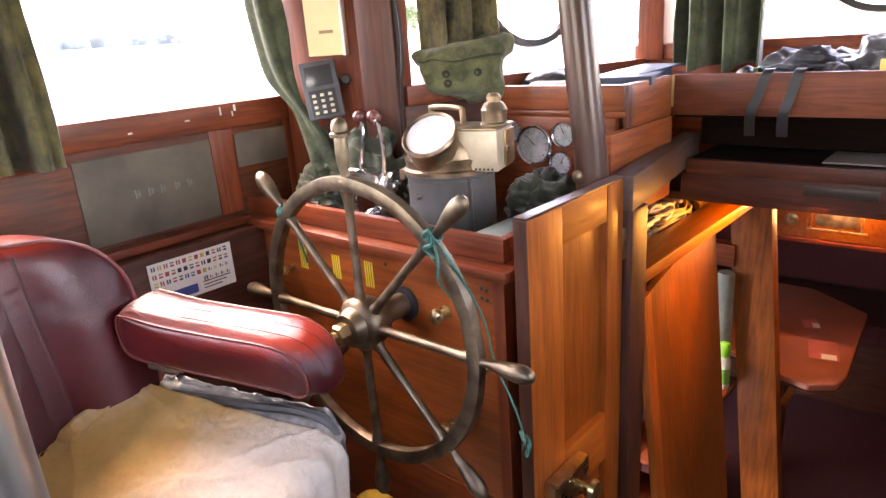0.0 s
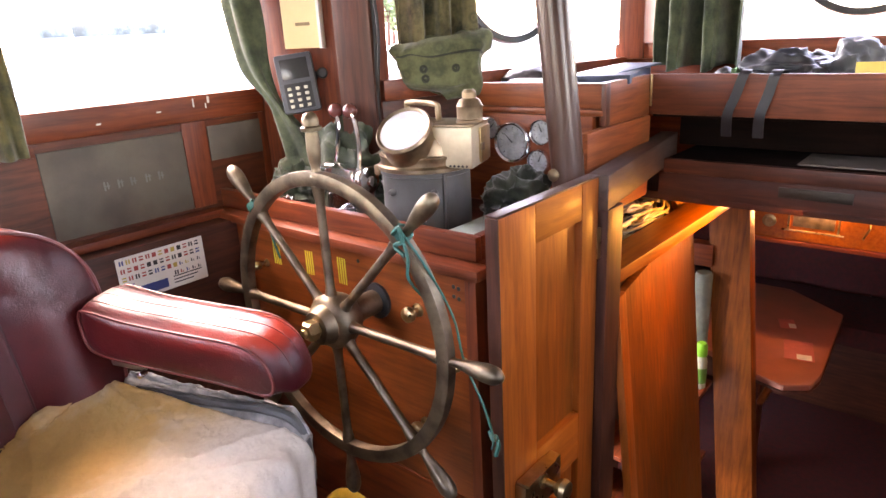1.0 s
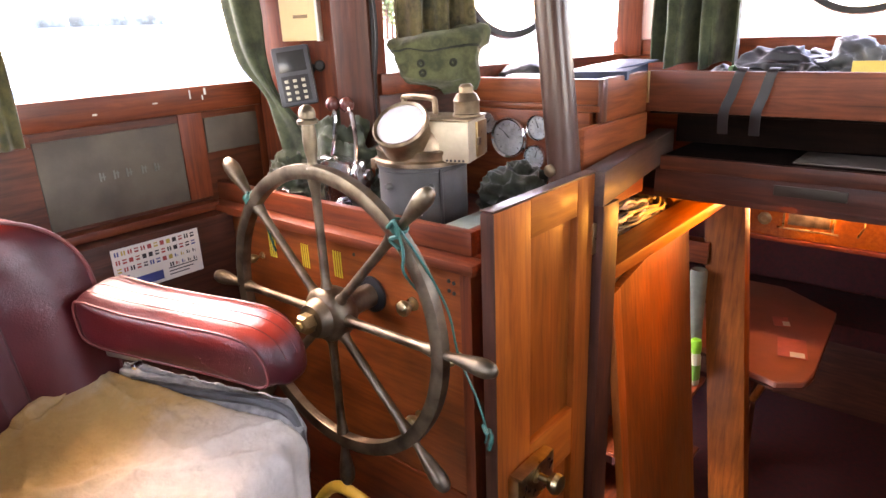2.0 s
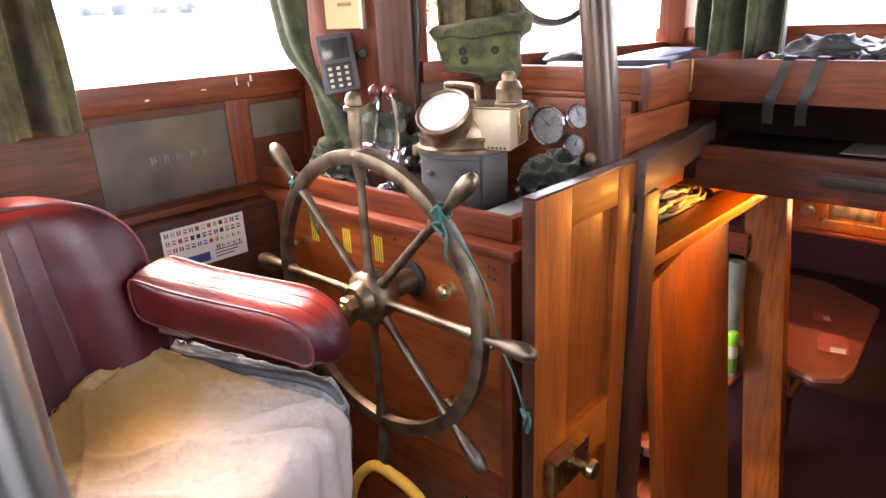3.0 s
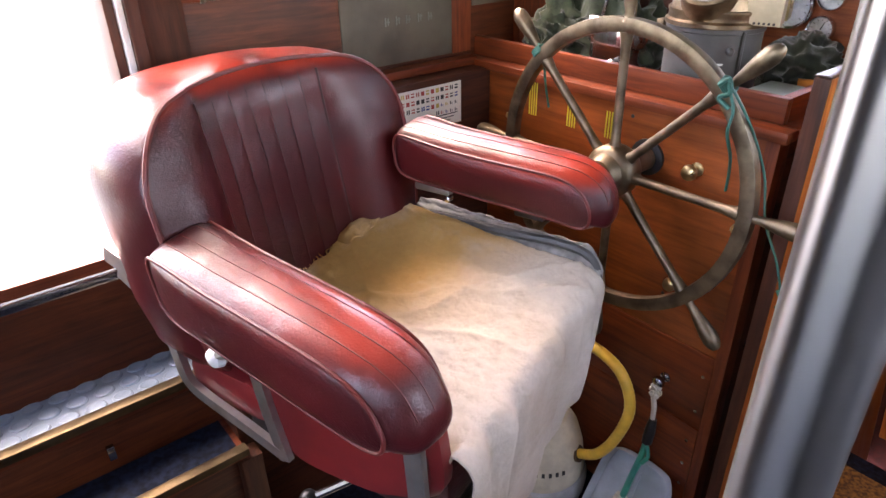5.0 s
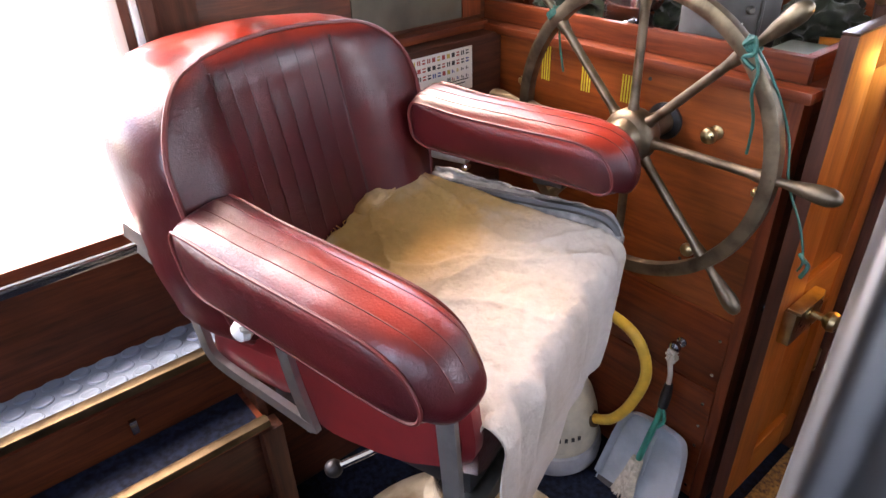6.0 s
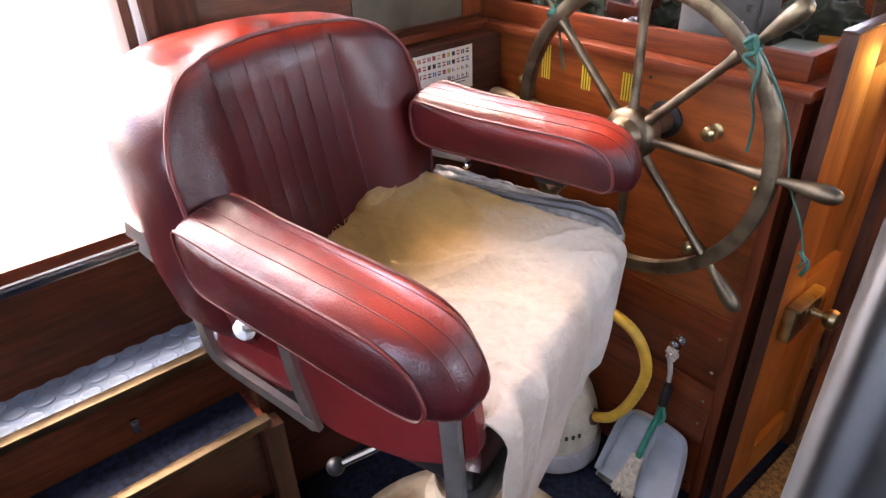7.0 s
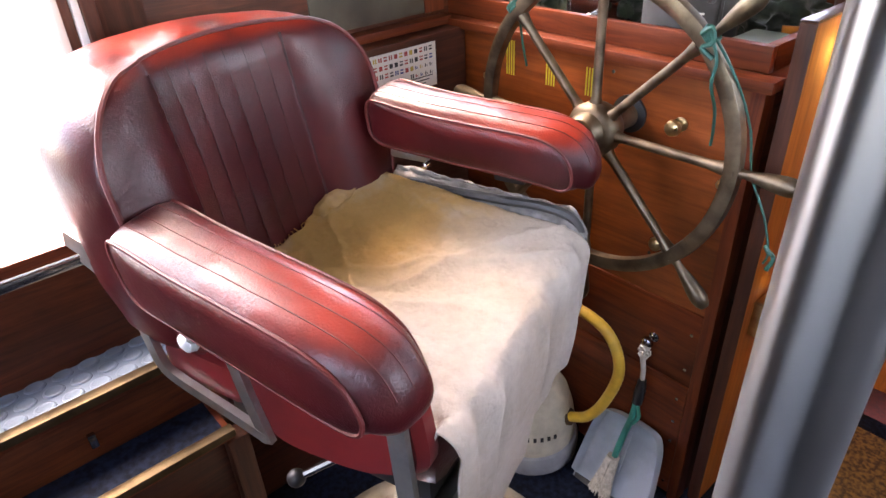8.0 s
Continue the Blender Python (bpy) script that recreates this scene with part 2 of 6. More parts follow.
def canvas():
    m, n, l, b = material("stained_canvas")
    mp = coords(n, l, (1, 1, 1))
    big = noise_tex(n, l, mp, 4.5, 5.0, 0.6)
    r = ramp(n, [(0.3, (0.5, 0.42, 0.325)), (0.5, (0.6, 0.525, 0.43)), (0.72, (0.67, 0.6, 0.51))])
    l.new(big.outputs[0], r.inputs[0])
    sep = n.new("ShaderNodeSeparateXYZ")
    l.new(mp.outputs[0], sep.inputs[0])
    # a yellow-brown stain where the cloth is sat on, towards the backrest
    mr = n.new("ShaderNodeMapRange")
    mr.interpolation_type = "SMOOTHSTEP"
    mr.inputs[1].default_value, mr.inputs[2].default_value = -0.1, 0.1
    mr.inputs[3].default_value, mr.inputs[4].default_value = 1.0, 0.0
    l.new(sep.outputs[0], mr.inputs[0])
    st = noise_tex(n, l, mp, 7.0, 5.0)
    boost = n.new("ShaderNodeMapRange")
    boost.inputs[1].default_value, boost.inputs[2].default_value = 0.1, 0.48
    l.new(st.outputs[0], boost.inputs[0])
    mul = n.new("ShaderNodeMath")
    mul.operation = "MULTIPLY"
    l.new(mr.outputs[0], mul.inputs[0])
    l.new(boost.outputs[0], mul.inputs[1])
    c = mixed(n, l, mul.outputs[0], r.outputs[0], (0.52, 0.31, 0.1))
    thread = noise_tex(n, l, mp, 70.0, 8.0, 0.7)
    tr_ = ramp(n, [(0.36, (0.92, 0.915, 0.905)), (0.6, (1.0, 1.0, 1.0))])
    l.new(thread.outputs[0], tr_.inputs[0])
    c = mixed(n, l, 1.0, c, tr_.outputs[0], "MULTIPLY")
    l.new(c, b.inputs["Base Color"])
    weave = noise_tex(n, l, mp, 420.0, 2.0)
    f = noise_tex(n, l, mp, 24.0, 8.0, 0.72)
    add = n.new("ShaderNodeMath")
    add.operation = "MULTIPLY_ADD"
    add.inputs[1].default_value = 0.08
    l.new(weave.outputs[0], add.inputs[0])
    l.new(f.outputs[0], add.inputs[2])
    bump(n, l, b, add.outputs[0], 1.0, 0.007)
    b.inputs["Roughness"].default_value = 0.9
    return m


def curtain_cloth(name, dark, light, motif=(0.02, 0.03, 0.015)):
    m, n, l, b = material(name)
    mp = coords(n, l, (1, 1, 1))
    t = noise_tex(n, l, mp, 18.0, 6.0, 0.7)
    r = ramp(n, [(0.35, dark), (0.6, light)])
    l.new(t.outputs[0], r.inputs[0])
    v = n.new("ShaderNodeTexVoronoi")
    v.inputs["Scale"].default_value, v.inputs["Randomness"].default_value = 16, 0.35
    l.new(mp.outputs[0], v.inputs["Vector"])
    vr = ramp(n, [(0.0, (1, 1, 1)), (0.1, (0.2, 0.2, 0.2)), (0.16, (1, 1, 1)), (0.24, (0.45, 0.45, 0.45)), (0.27, (0, 0, 0))])
    l.new(v.outputs["Distance"], vr.inputs[0])
    rgb = n.new("ShaderNodeRGBToBW")
    l.new(vr.outputs[0], rgb.inputs[0])
    k = n.new("ShaderNodeMath")
    k.operation = "MULTIPLY"
    k.inputs[1].default_value = 0.5
    l.new(rgb.outputs[0], k.inputs[0])
    c = mixed(n, l, k.outputs[0], r.outputs[0], motif)
    l.new(c, b.inputs["Base Color"])
    f = noise_tex(n, l, mp, 120.0, 4.0)
    bump(n, l, b, f.outputs[0], 0.4, 0.002)
    b.inputs["Roughness"].default_value = 0.9
    b.inputs["Sheen Weight"].default_value = 0.3
    return m


CANVAS = canvas()
CURTAIN = curtain_cloth("green_curtain", (0.018, 0.03, 0.016), (0.068, 0.09, 0.045))
CURTAIN_DARK = curtain_cloth("dark_green_cloth", (0.008, 0.012, 0.006), (0.028, 0.036, 0.018))
HEAPGREEN = curtain_cloth("heaped_green_curtain", (0.01, 0.018, 0.009), (0.045, 0.062, 0.03))
POUCH = curtain_cloth("pale_green_curtain", (0.045, 0.055, 0.022), (0.13, 0.145, 0.065))
OLIVE = curtain_cloth("olive_curtain", (0.02, 0.022, 0.009), (0.1, 0.092, 0.03))


def chequer_plate():
    m, n, l, b = material("chequer_plate")
    mp = coords(n, l, (1, 1, 1))
    t = noise_tex(n, l, mp, 9.0)
    r = ramp(n, [(0.35, (0.2, 0.27, 0.34)), (0.65, (0.28, 0.36, 0.44))])
    l.new(t.outputs[0], r.inputs[0])
    l.new(r.outputs[0], b.inputs["Base Color"])
    b.inputs["Metallic"].default_value, b.inputs["Roughness"].default_value = 0.15, 0.42
    return m


PLATE = chequer_plate()


def glass_pane():
    m, n, l, b = material("window_glass")
    out = n["Material Output"]
    tr, gl, fr, mx = n.new("ShaderNodeBsdfTransparent"), n.new("ShaderNodeBsdfGlossy"), n.new("ShaderNodeFresnel"), n.new("ShaderNodeMixShader")
    gl.inputs["Roughness"].default_value = 0.02
    fr.inputs[0].default_value = 1.12
    l.new(fr.outputs[0], mx.inputs[0])
    l.new(tr.outputs[0], mx.inputs[1])
    l.new(gl.outputs[0], mx.inputs[2])
    l.new(mx.outputs[0], out.inputs[0])
    n.remove(b)
    return m


GLASS = glass_pane()


def glare_glass():
    m, n, l, b = material("glare_compass_glass")
    out = n["Material Output"]
    tr, df, gl = n.new("ShaderNodeBsdfTransparent"), n.new("ShaderNodeBsdfDiffuse"), n.new("ShaderNodeBsdfGlossy")
    fr, m1, m2 = n.new("ShaderNodeFresnel"), n.new("ShaderNodeMixShader"), n.new("ShaderNodeMixShader")
    df.inputs[0].default_value, gl.inputs["Roughness"].default_value = (0.7, 0.7, 0.69, 1), 0.3
    fr.inputs[0].default_value = 1.5
    # diffuse white mixed in for the bright reflection on the compass glass
    glare = noise_tex(n, l, coords(n, l, (1, 1, 1)), 60.0, 5.0)
    mr = n.new("ShaderNodeMapRange")
    mr.inputs[3].default_value, mr.inputs[4].default_value = 0.45, 0.7
    l.new(glare.outputs[0], mr.inputs[0])
    l.new(mr.outputs[0], m1.inputs[0])
    l.new(tr.outputs[0], m1.inputs[1])
    l.new(df.outputs[0], m1.inputs[2])
    l.new(fr.outputs[0], m2.inputs[0])
    l.new(m1.outputs[0], m2.inputs[1])
    l.new(gl.outputs[0], m2.inputs[2])
    l.new(m2.outputs[0], out.inputs[0])
    n.remove(b)
    return m


GLAREGLASS = glare_glass()


def water():
    m, n, l, b = material("harbour_water")
    mp = coords(n, l, (1, 2.2, 1))
    t = noise_tex(n, l, mp, 3.0, 6.0)
    bump(n, l, b, t.outputs[0], 1.0, 0.12)
    b.inputs["Base Color"].default_value = (0.02, 0.028, 0.03, 1)
    b.inputs["Roughness"].default_value = 0.08
    b.inputs["Specular IOR Level"].default_value = 0.9
    return m


WATER_M = water()


def glow(name, colour, strength):
    m, n, l, b = material(name)
    b.inputs["Emission Color"].default_value = (*colour, 1)
    b.inputs["Emission Strength"].default_value = strength
    b.inputs["Base Color"].default_value = (*colour, 1)
    return m


GLOWSTRIP = glow("lamp_tube", (1.0, 0.58, 0.24), 9.0)

# ---- mesh helpers ----
BASE = {}


def finish(name, bm, mat, angle=38):
    me = bpy.data.meshes.new(name)
    bmesh.ops.recalc_face_normals(bm, faces=bm.faces)
    bm.to_mesh(me)
    bm.free()
    me.materials.append(mat)
    for p in me.polygons:
        p.use_smooth = True
    me.set_sharp_from_angle(angle=radians(angle))
    return new(name, me)


def part(name, bm, mat, parent=None, label="", angle=38):
    ob = finish(name, bm, mat, angle)
    if parent is not None:
        ob.parent = parent
        ob.matrix_parent_inverse = BASE.get(parent.name, Matrix.Identity(4))
    if label:
        tagged(ob, label)
    return ob


def thing(name, at, label, category, kind="", group="", local=False):
    """An Empty at its base; the meshes under it are given in world metres, or in its own when local."""
    ob = new(name)
    ob.empty_display_size = 0.05
    ob.matrix_basis = at if isinstance(at, Matrix) else pose(*at)
    if not local:
        BASE[ob.name] = ob.matrix_basis.inverted()
    return tagged(ob, label, category, group, kind)


def box(bm, x0, x1, y0, y1, z0, z1, b=0.003, m=None):
    r = bmesh.ops.create_cube(bm, size=1.0)
    vs = r["verts"]
    for v in vs:
        v.co = Vector(((x0 + x1) / 2 + v.co.x * (x1 - x0), (y0 + y1) / 2 + v.co.y * (y1 - y0), (z0 + z1) / 2 + v.co.z * (z1 - z0)))
    if m is not None:
        bmesh.ops.transform(bm, matrix=m, verts=vs)
    if b:
        es = list({e for v in vs for e in v.link_edges})
        bmesh.ops.bevel(bm, geom=es, offset=min(b, 0.3 * min(abs(x1 - x0), abs(y1 - y0), abs(z1 - z0))), segments=2, affect="EDGES", profile=0.6)
    return bm


def slab(name, x, y, z, mat, parent=None, b=0.003, label="", m=None):
    return part(name, box(bmesh.new(), *x, *y, *z, b, m), mat, parent, label)


def run(bm, p, q, z0, z1, thick, b=0.003, shift=0.0):
    """An upright board between two points of the plan; thick goes to the left of p to q, shift moves it that way."""
    d = Vector((q[0] - p[0], q[1] - p[1]))
    m = Matrix.Translation((p[0], p[1], 0)) @ Matrix.Rotation(math.atan2(d.y, d.x), 4, "Z")
    return box(bm, 0, d.length, shift, shift + thick, z0, z1, b, m)


def tube(bm, pts, r, seg=8, closed=False, flat=1.0):
    pts = [Vector(p) for p in pts]
    n = len(pts)
    rad = r if isinstance(r, (list, tuple)) else [r] * n
    t0 = (pts[1] - pts[0]).normalized()
    up = t0.orthogonal().normalized()
    rings = []
    for i, p in enumerate(pts):
        if closed:
            t = (pts[(i + 1) % n] - pts[i - 1]).normalized()
        else:
            t = (pts[min(i + 1, n - 1)] - pts[max(i - 1, 0)]).normalized()
        up = (up - t * up.dot(t)).normalized()
        side = t.cross(up)
        rings.append([bm.verts.new(p + rad[i] * (math.cos(a) * up * flat + math.sin(a) * side)) for a in (2 * math.pi * k / seg for k in range(seg))])
    skin(bm, rings, closed)
    return bm


def skin(bm, rings, closed=False, caps=True):
    k = len(rings[0])
    for i in range(len(rings) if closed else len(rings) - 1):
        a, c = rings[i], rings[(i + 1) % len(rings)]
        for j in range(k):
            try:
                bm.faces.new((a[j], a[(j + 1) % k], c[(j + 1) % k], c[j]))
            except ValueError:
                pass
    if caps and not closed:
        bm.faces.new(rings[0][::-1])
        bm.faces.new(rings[-1])


def lathe(bm, prof, m=Matrix.Identity(4), seg=24):
    """A turned body: prof is (radius, height) from end to end along local z."""
    rings = []
    for r, h in prof:
        rings.append([bm.verts.new(m @ Vector((max(r, 0.0004) * math.cos(a), max(r, 0.0004) * math.sin(a), h))) for a in (2 * math.pi * k / seg for k in range(seg))])
    if prof[0] == prof[-1]:
        skin(bm, rings[:-1], True)
    else:
        skin(bm, rings)
    return bm


def along(p, q):
    """A pose at p whose z axis points to q."""
    return Matrix.Translation(p) @ (Vector(q) - Vector(p)).to_track_quat("Z", "Y").to_matrix().to_4x4()


def spline(pts, n=8, closed=False):
    """Points along a smooth curve through pts."""
    pts = [Vector(p) for p in pts]
    out = []
    k = len(pts)
    for i in range(k if closed else k - 1):
        a = pts[i - 1] if closed or i > 0 else pts[0]
        b, c = pts[i], pts[(i + 1) % k]
        d = pts[(i + 2) % k] if closed or i + 2 < k else pts[-1]
        for s in range(n):
            t = s / n
            out.append(0.5 * ((2 * b) + (c - a) * t + (2 * a - 5 * b + 4 * c - d) * t * t + (3 * b - a - 3 * c + d) * t ** 3))
    if not closed:
        out.append(pts[-1])
    return out


def grid(bm, f, nu, nv):
    """A sheet of f(s, t), s and t from 0 to 1."""
    vs = [[bm.verts.new(f(i / nu, j / nv)) for j in range(nv + 1)] for i in range(nu + 1)]
    for i in range(nu):
        for j in range(nv):
            bm.faces.new((vs[i][j], vs[i + 1][j], vs[i + 1][j + 1], vs[i][j + 1]))
    return bm


def thicken(ob, t):
    md = ob.modifiers.new("thickness", "SOLIDIFY")
    md.thickness, md.offset = t, 0.0
    return ob


def heap(bm, centre, size, seed, rough=0.35, folds=5.0, cut=None):
    """A crumpled heap of cloth."""
    r = bmesh.ops.create_icosphere(bm, subdivisions=5, radius=1.0)
    for v in r["verts"]:
        d = v.co.normalized()
        q = Vector((d.x * folds * 0.5, d.y * folds * 0.5, d.z * folds * 0.9)) + Vector((seed * 3.1, seed, -seed))
        k = 1 + rough * (0.5 - 1.9 * abs(noise.noise(q))) + 0.4 * rough * (0.3 - abs(noise.noise(q * 2.3 + Vector((5, 1, 2))))) + 0.02 * noise.noise(q * 7)
        v.co = Vector((centre[0] + d.x * size[0] * k, centre[1] + d.y * size[1] * k, centre[2] + d.z * size[2] * k))
        if cut is not None and v.co.z < cut:
            v.co.z = cut
    return bm


# ---- the large structure ----
PX = -0.585            # inner face of the port side
A, B = (-0.235, 0.415), (0.005, 1.30)   # the slanting forward side window, end to end

# outside
tagged(slab("water", (-400, 400), (-400, 400), (-1.25, -1.2), WATER_M, b=0), "rippled harbour water in bright overcast light", "water", kind="structure")

# floors
tagged(slab("floor", (-0.65, 1.9), (-2.0, 0.80), (-0.05, 0.0), BLUEFLOOR), "dark navy blue speckled carpet on the wheelhouse floor", "floor", kind="structure")
tagged(slab("floor_saloon", (-0.9, 2.0), (0.80, 4.0), (-0.60, -0.55), MAROON), "maroon carpet on the lower saloon floor", "floor", kind="structure")
tagged(slab("wall_companionway_riser", (0.27, 1.9), (0.78, 0.80), (-0.55, -0.05), DARK_X), "dark wooden riser below the wheelhouse floor", "wall", kind="structure")
# ceilings
bm = box(bmesh.new(), -0.66, 1.96, -2.06, 1.40, 2.0, 2.05)
for i in range(9):
    box(bm, -0.6, 1.9, -1.9 + i * 0.38, -1.86 + i * 0.38, 1.96, 2.002)
tagged(part("ceiling", bm, CEILPAINT), "cream painted wheelhouse ceiling with deck beams", "ceiling", kind="structure")
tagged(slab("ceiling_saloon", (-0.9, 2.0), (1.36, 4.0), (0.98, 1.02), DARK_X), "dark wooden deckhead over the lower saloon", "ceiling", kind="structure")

# port side
wp = thing("wall_port", (PX, -0.8, 0), "mahogany panelled port side of the wheelhouse with window openings", "wall", "structure")
slab("skirting_panel", (-0.645, PX), (-2.0, 0.30), (0.0, 0.82), DARK_Y, wp)
slab("panel", (-0.645, PX), (-0.745, 0.30), (0.82, 1.363), PANELWOOD, wp)
slab("sill_board", (-0.67, PX + 0.012), (-0.62, 0.30), (1.363, 1.427), MAHOG_Y, wp, 0.006, "scuffed mahogany window sill board")
slab("stile", (-0.645, PX + 0.008), (-0.700, -0.615), (1.13, 2.0), DARK_Z, wp)
slab("stile", (-0.63, PX + 0.003), (0.060, 0.125), (1.145, 1.363), MAHOG_Z, wp)
slab("stile", (-0.63, PX + 0.003), (0.285, 0.32), (1.145, 1.427), MAHOG_Z, wp)
slab("rail", (-0.63, PX + 0.004), (-0.615, -0.272), (1.335, 1.363), MAHOG_Y, wp)
slab("head_board", (-0.645, PX), (-2.0, 0.30), (1.95, 2.0), MAHOG_Y, wp)
# unseen panel, added to narrow the door opening and cut its light
slab("after_panel", (-0.645, PX + 0.004), (-2.0, -1.45), (0.874, 1.95), DARK_Z, wp)
slab("door_post", (-0.665, PX + 0.03), (-0.725, -0.700), (0.60, 2.0), DARK_Z, wp, 0.005)
slab("weather_bead", (-0.655, PX + 0.022), (-0.738, -0.7255), (0.60, 2.0), WHITE, wp, 0.003, "cream painted bead beside the door opening")
slab("door_jamb", (-0.665, PX + 0.012), (-0.757, -0.7385), (0.60, 2.0), DARK_Z, wp, 0.003)
slab("slate_panel", (-0.60, PX + 0.004), (-0.270, 0.058), (1.147, 1.343), SLATE, wp, 0.002, "grey-green hardboard panel with faint chalk writing")
slab("slate_panel", (-0.60, PX + 0.004), (0.128, 0.285), (1.258, 1.346), SLATE, wp, 0.002, "small grey-green hardboard panel")
# chalk strokes on the board, unreadable
bm = bmesh.new()
for i, y in enumerate((-0.15, -0.118, -0.088, -0.052, -0.02)):
    box(bm, PX + 0.0042, PX + 0.0052, y, y + 0.004, 1.238, 1.258, 0)
    box(bm, PX + 0.0042, PX + 0.0052, y + 0.008, y + 0.011, 1.24, 1.256, 0)
    box(bm, PX + 0.0042, PX + 0.0052, y, y + 0.014, 1.246 + 0.004 * (i % 2), 1.2485 + 0.004 * (i % 2), 0)
part("chalk_mark", bm, plain("chalk", (0.17, 0.17, 0.14), 0.8), wp)
slab("ledge", (-0.60, -0.545), (-0.69, 0.118), (1.116, 1.138), MAHOG_Y, wp, 0.006)
slab("lower_board", (-0.575, -0.500), (-0.69, 0.12), (0.0, 1.1155), DARK_Y, wp)
slab("door_sill", (-0.66, PX + 0.012), (-2.0, -0.757), (0.846, 0.874), MAHOG_Y, wp, 0.005)
slab("sill_strip", (-0.57, PX + 0.024), (-2.0, -0.757), (0.826, 0.8455), STEEL, wp, 0.004, "worn metal strip along the door sill")
slab("threshold_board", (-0.645, PX + 0.006), (-2.0, -0.757), (0.60, 0.826), PANELWOOD, wp)


def pane(name, p, q, z0, z1):
    ob = part(name, run(bmesh.new(), p, q, z0, z1, 0.005, 0), GLASS)
    ob.visible_shadow = False
    return tagged(ob, "clear window pane in a varnished wooden frame", "window", kind="structure")


pane("window_1", (-0.632, 0.29), (-0.632, -0.615), 1.42, 1.955)

# steps up to the port side door
st = thing("step_unit", (-0.46, -1.2, 0), "mahogany boat steps with brass nosings below the side door", "steps")
slab("tread", (PX + 0.001, -0.452), (-1.95, -0.745), (0.572, 0.598), MAHOG_Y, st)
slab("chequer_plate", (PX + 0.004, -0.470), (-1.9, -0.75), (0.598, 0.603), PLATE, st, 0.001, "grey chequer plate tread with raised ovals")
bm = bmesh.new()
for i in range(22):
    for k in range(3):
        y, x = -0.77 - i * 0.052 - 0.026 * (k % 2), -0.565 + k * 0.04
        lathe(bm, [(0.0215, 0), (0.021, 0.003), (0.017, 0.0045), (0.013, 0.0032), (0, 0.003)], Matrix.Translation((x, y, 0.6028)) @ Matrix.Diagonal((0.8, 1, 1, 1)), 14)
tagged(part("raised_pattern", bm, PLATE, st), kind="stuff")
slab("nosing", (-0.470, -0.440), (-1.95, -0.745), (0.588, 0.610), NOSING, st, 0.006, "worn brass nosing")
slab("riser", (PX + 0.02, -0.462), (-1.95, -0.745), (0.44, 0.572), PANELWOOD, st)
slab("tread", (-0.53, -0.335), (-1.95, -0.745), (0.425, 0.447), MAHOG_Y, st)
slab("tread_mat", (-0.46, -0.352), (-1.9, -0.76), (0.447, 0.452), BLUEFLOOR, st, 0.001, "dark rubber tread")
slab("nosing", (-0.352, -0.325), (-1.95, -0.742), (0.437, 0.458), NOSING, st, 0.006, "worn brass nosing")
slab("riser", (-0.40, -0.36), (-1.95, -0.745), (0.20, 0.425), DARK_Y, st)
slab("leg", (-0.375, -0.328), (-0.765, -0.715), (0.0, 0.425), DARK_Z, st, 0.005)
slab("side_panel", (PX, -0.38), (-0.745, -0.725), (0.0, 0.59), DARK_Y, st)
slab("tread", (-0.42, -0.22), (-1.95, -0.80), (0.20, 0.222), MAHOG_Y, st)
slab("bracket", (-0.448, -0.437), (-0.99, -0.975), (0.495, 0.53), STEEL, st, 0.002)

# forward port corner and slanting window
fc = thing("wall_forward_corner", (-0.35, 0.4, 0), "varnished mahogany corner post and slanting forward window side", "wall", "structure")
part("corner_board", run(bmesh.new(), (-0.235, 0.415), (-0.60, 0.30), 1.0, 2.0, -0.05), MAHOG_Z, fc)
part("corner_post", run(bmesh.new(), (-0.232, 0.412), (-0.325, 0.378), 1.05, 2.0, 0.035, 0.008), DARK_Z, fc)
part("apron", run(bmesh.new(), A, B, 0.9, 1.385, 0.05), DARK_Y, fc)
part("sill_board", run(bmesh.new(), A, B, 1.385, 1.437, 0.07, 0.006, -0.015), MAHOG_Y, fc)
part("window_head", run(bmesh.new(), A, B, 1.93, 2.0, 0.05), MAHOG_Y, fc)
part("window_stile", run(bmesh.new(), (-0.235, 0.415), (-0.228, 0.44), 1.43, 1.95, 0.05), MAHOG_Z, fc)
pane("window_2", (A[0] - 0.03, A[1]), (B[0] - 0.03, B[1]), 1.43, 1.94)

# front
wf = thing("wall_front", (0.9, 1.3, 0), "mahogany front of the wheelhouse below the windscreen", "wall", "structure")
slab("apron", (-0.03, 1.95), (1.30, 1.36), (1.0, 1.43), MAHOG_X, wf)
slab("sill_board", (-0.03, 1.95), (1.285, 1.37), (1.43, 1.478), MAHOG_X, wf, 0.006)
slab("post", (-0.015, 0.07), (1.275, 1.36), (1.43, 2.0), MAHOG_Z, wf, 0.006)
slab("post", (0.16, 0.21), (1.29, 1.36), (1.43, 2.0), MAHOG_Z, wf, 0.006)
slab("post", (1.05, 1.12), (1.29, 1.36), (1.43, 2.0), MAHOG_Z, wf, 0.006)
slab("window_head", (-0.03, 1.95), (1.30, 1.36), (1.93, 2.0), MAHOG_X, wf)
pane("window_3", (1.05, 1.33), (0.20, 1.33), 1.47, 1.94)
pane("window_4", (1.95, 1.33), (1.12, 1.33), 1.47, 1.94)

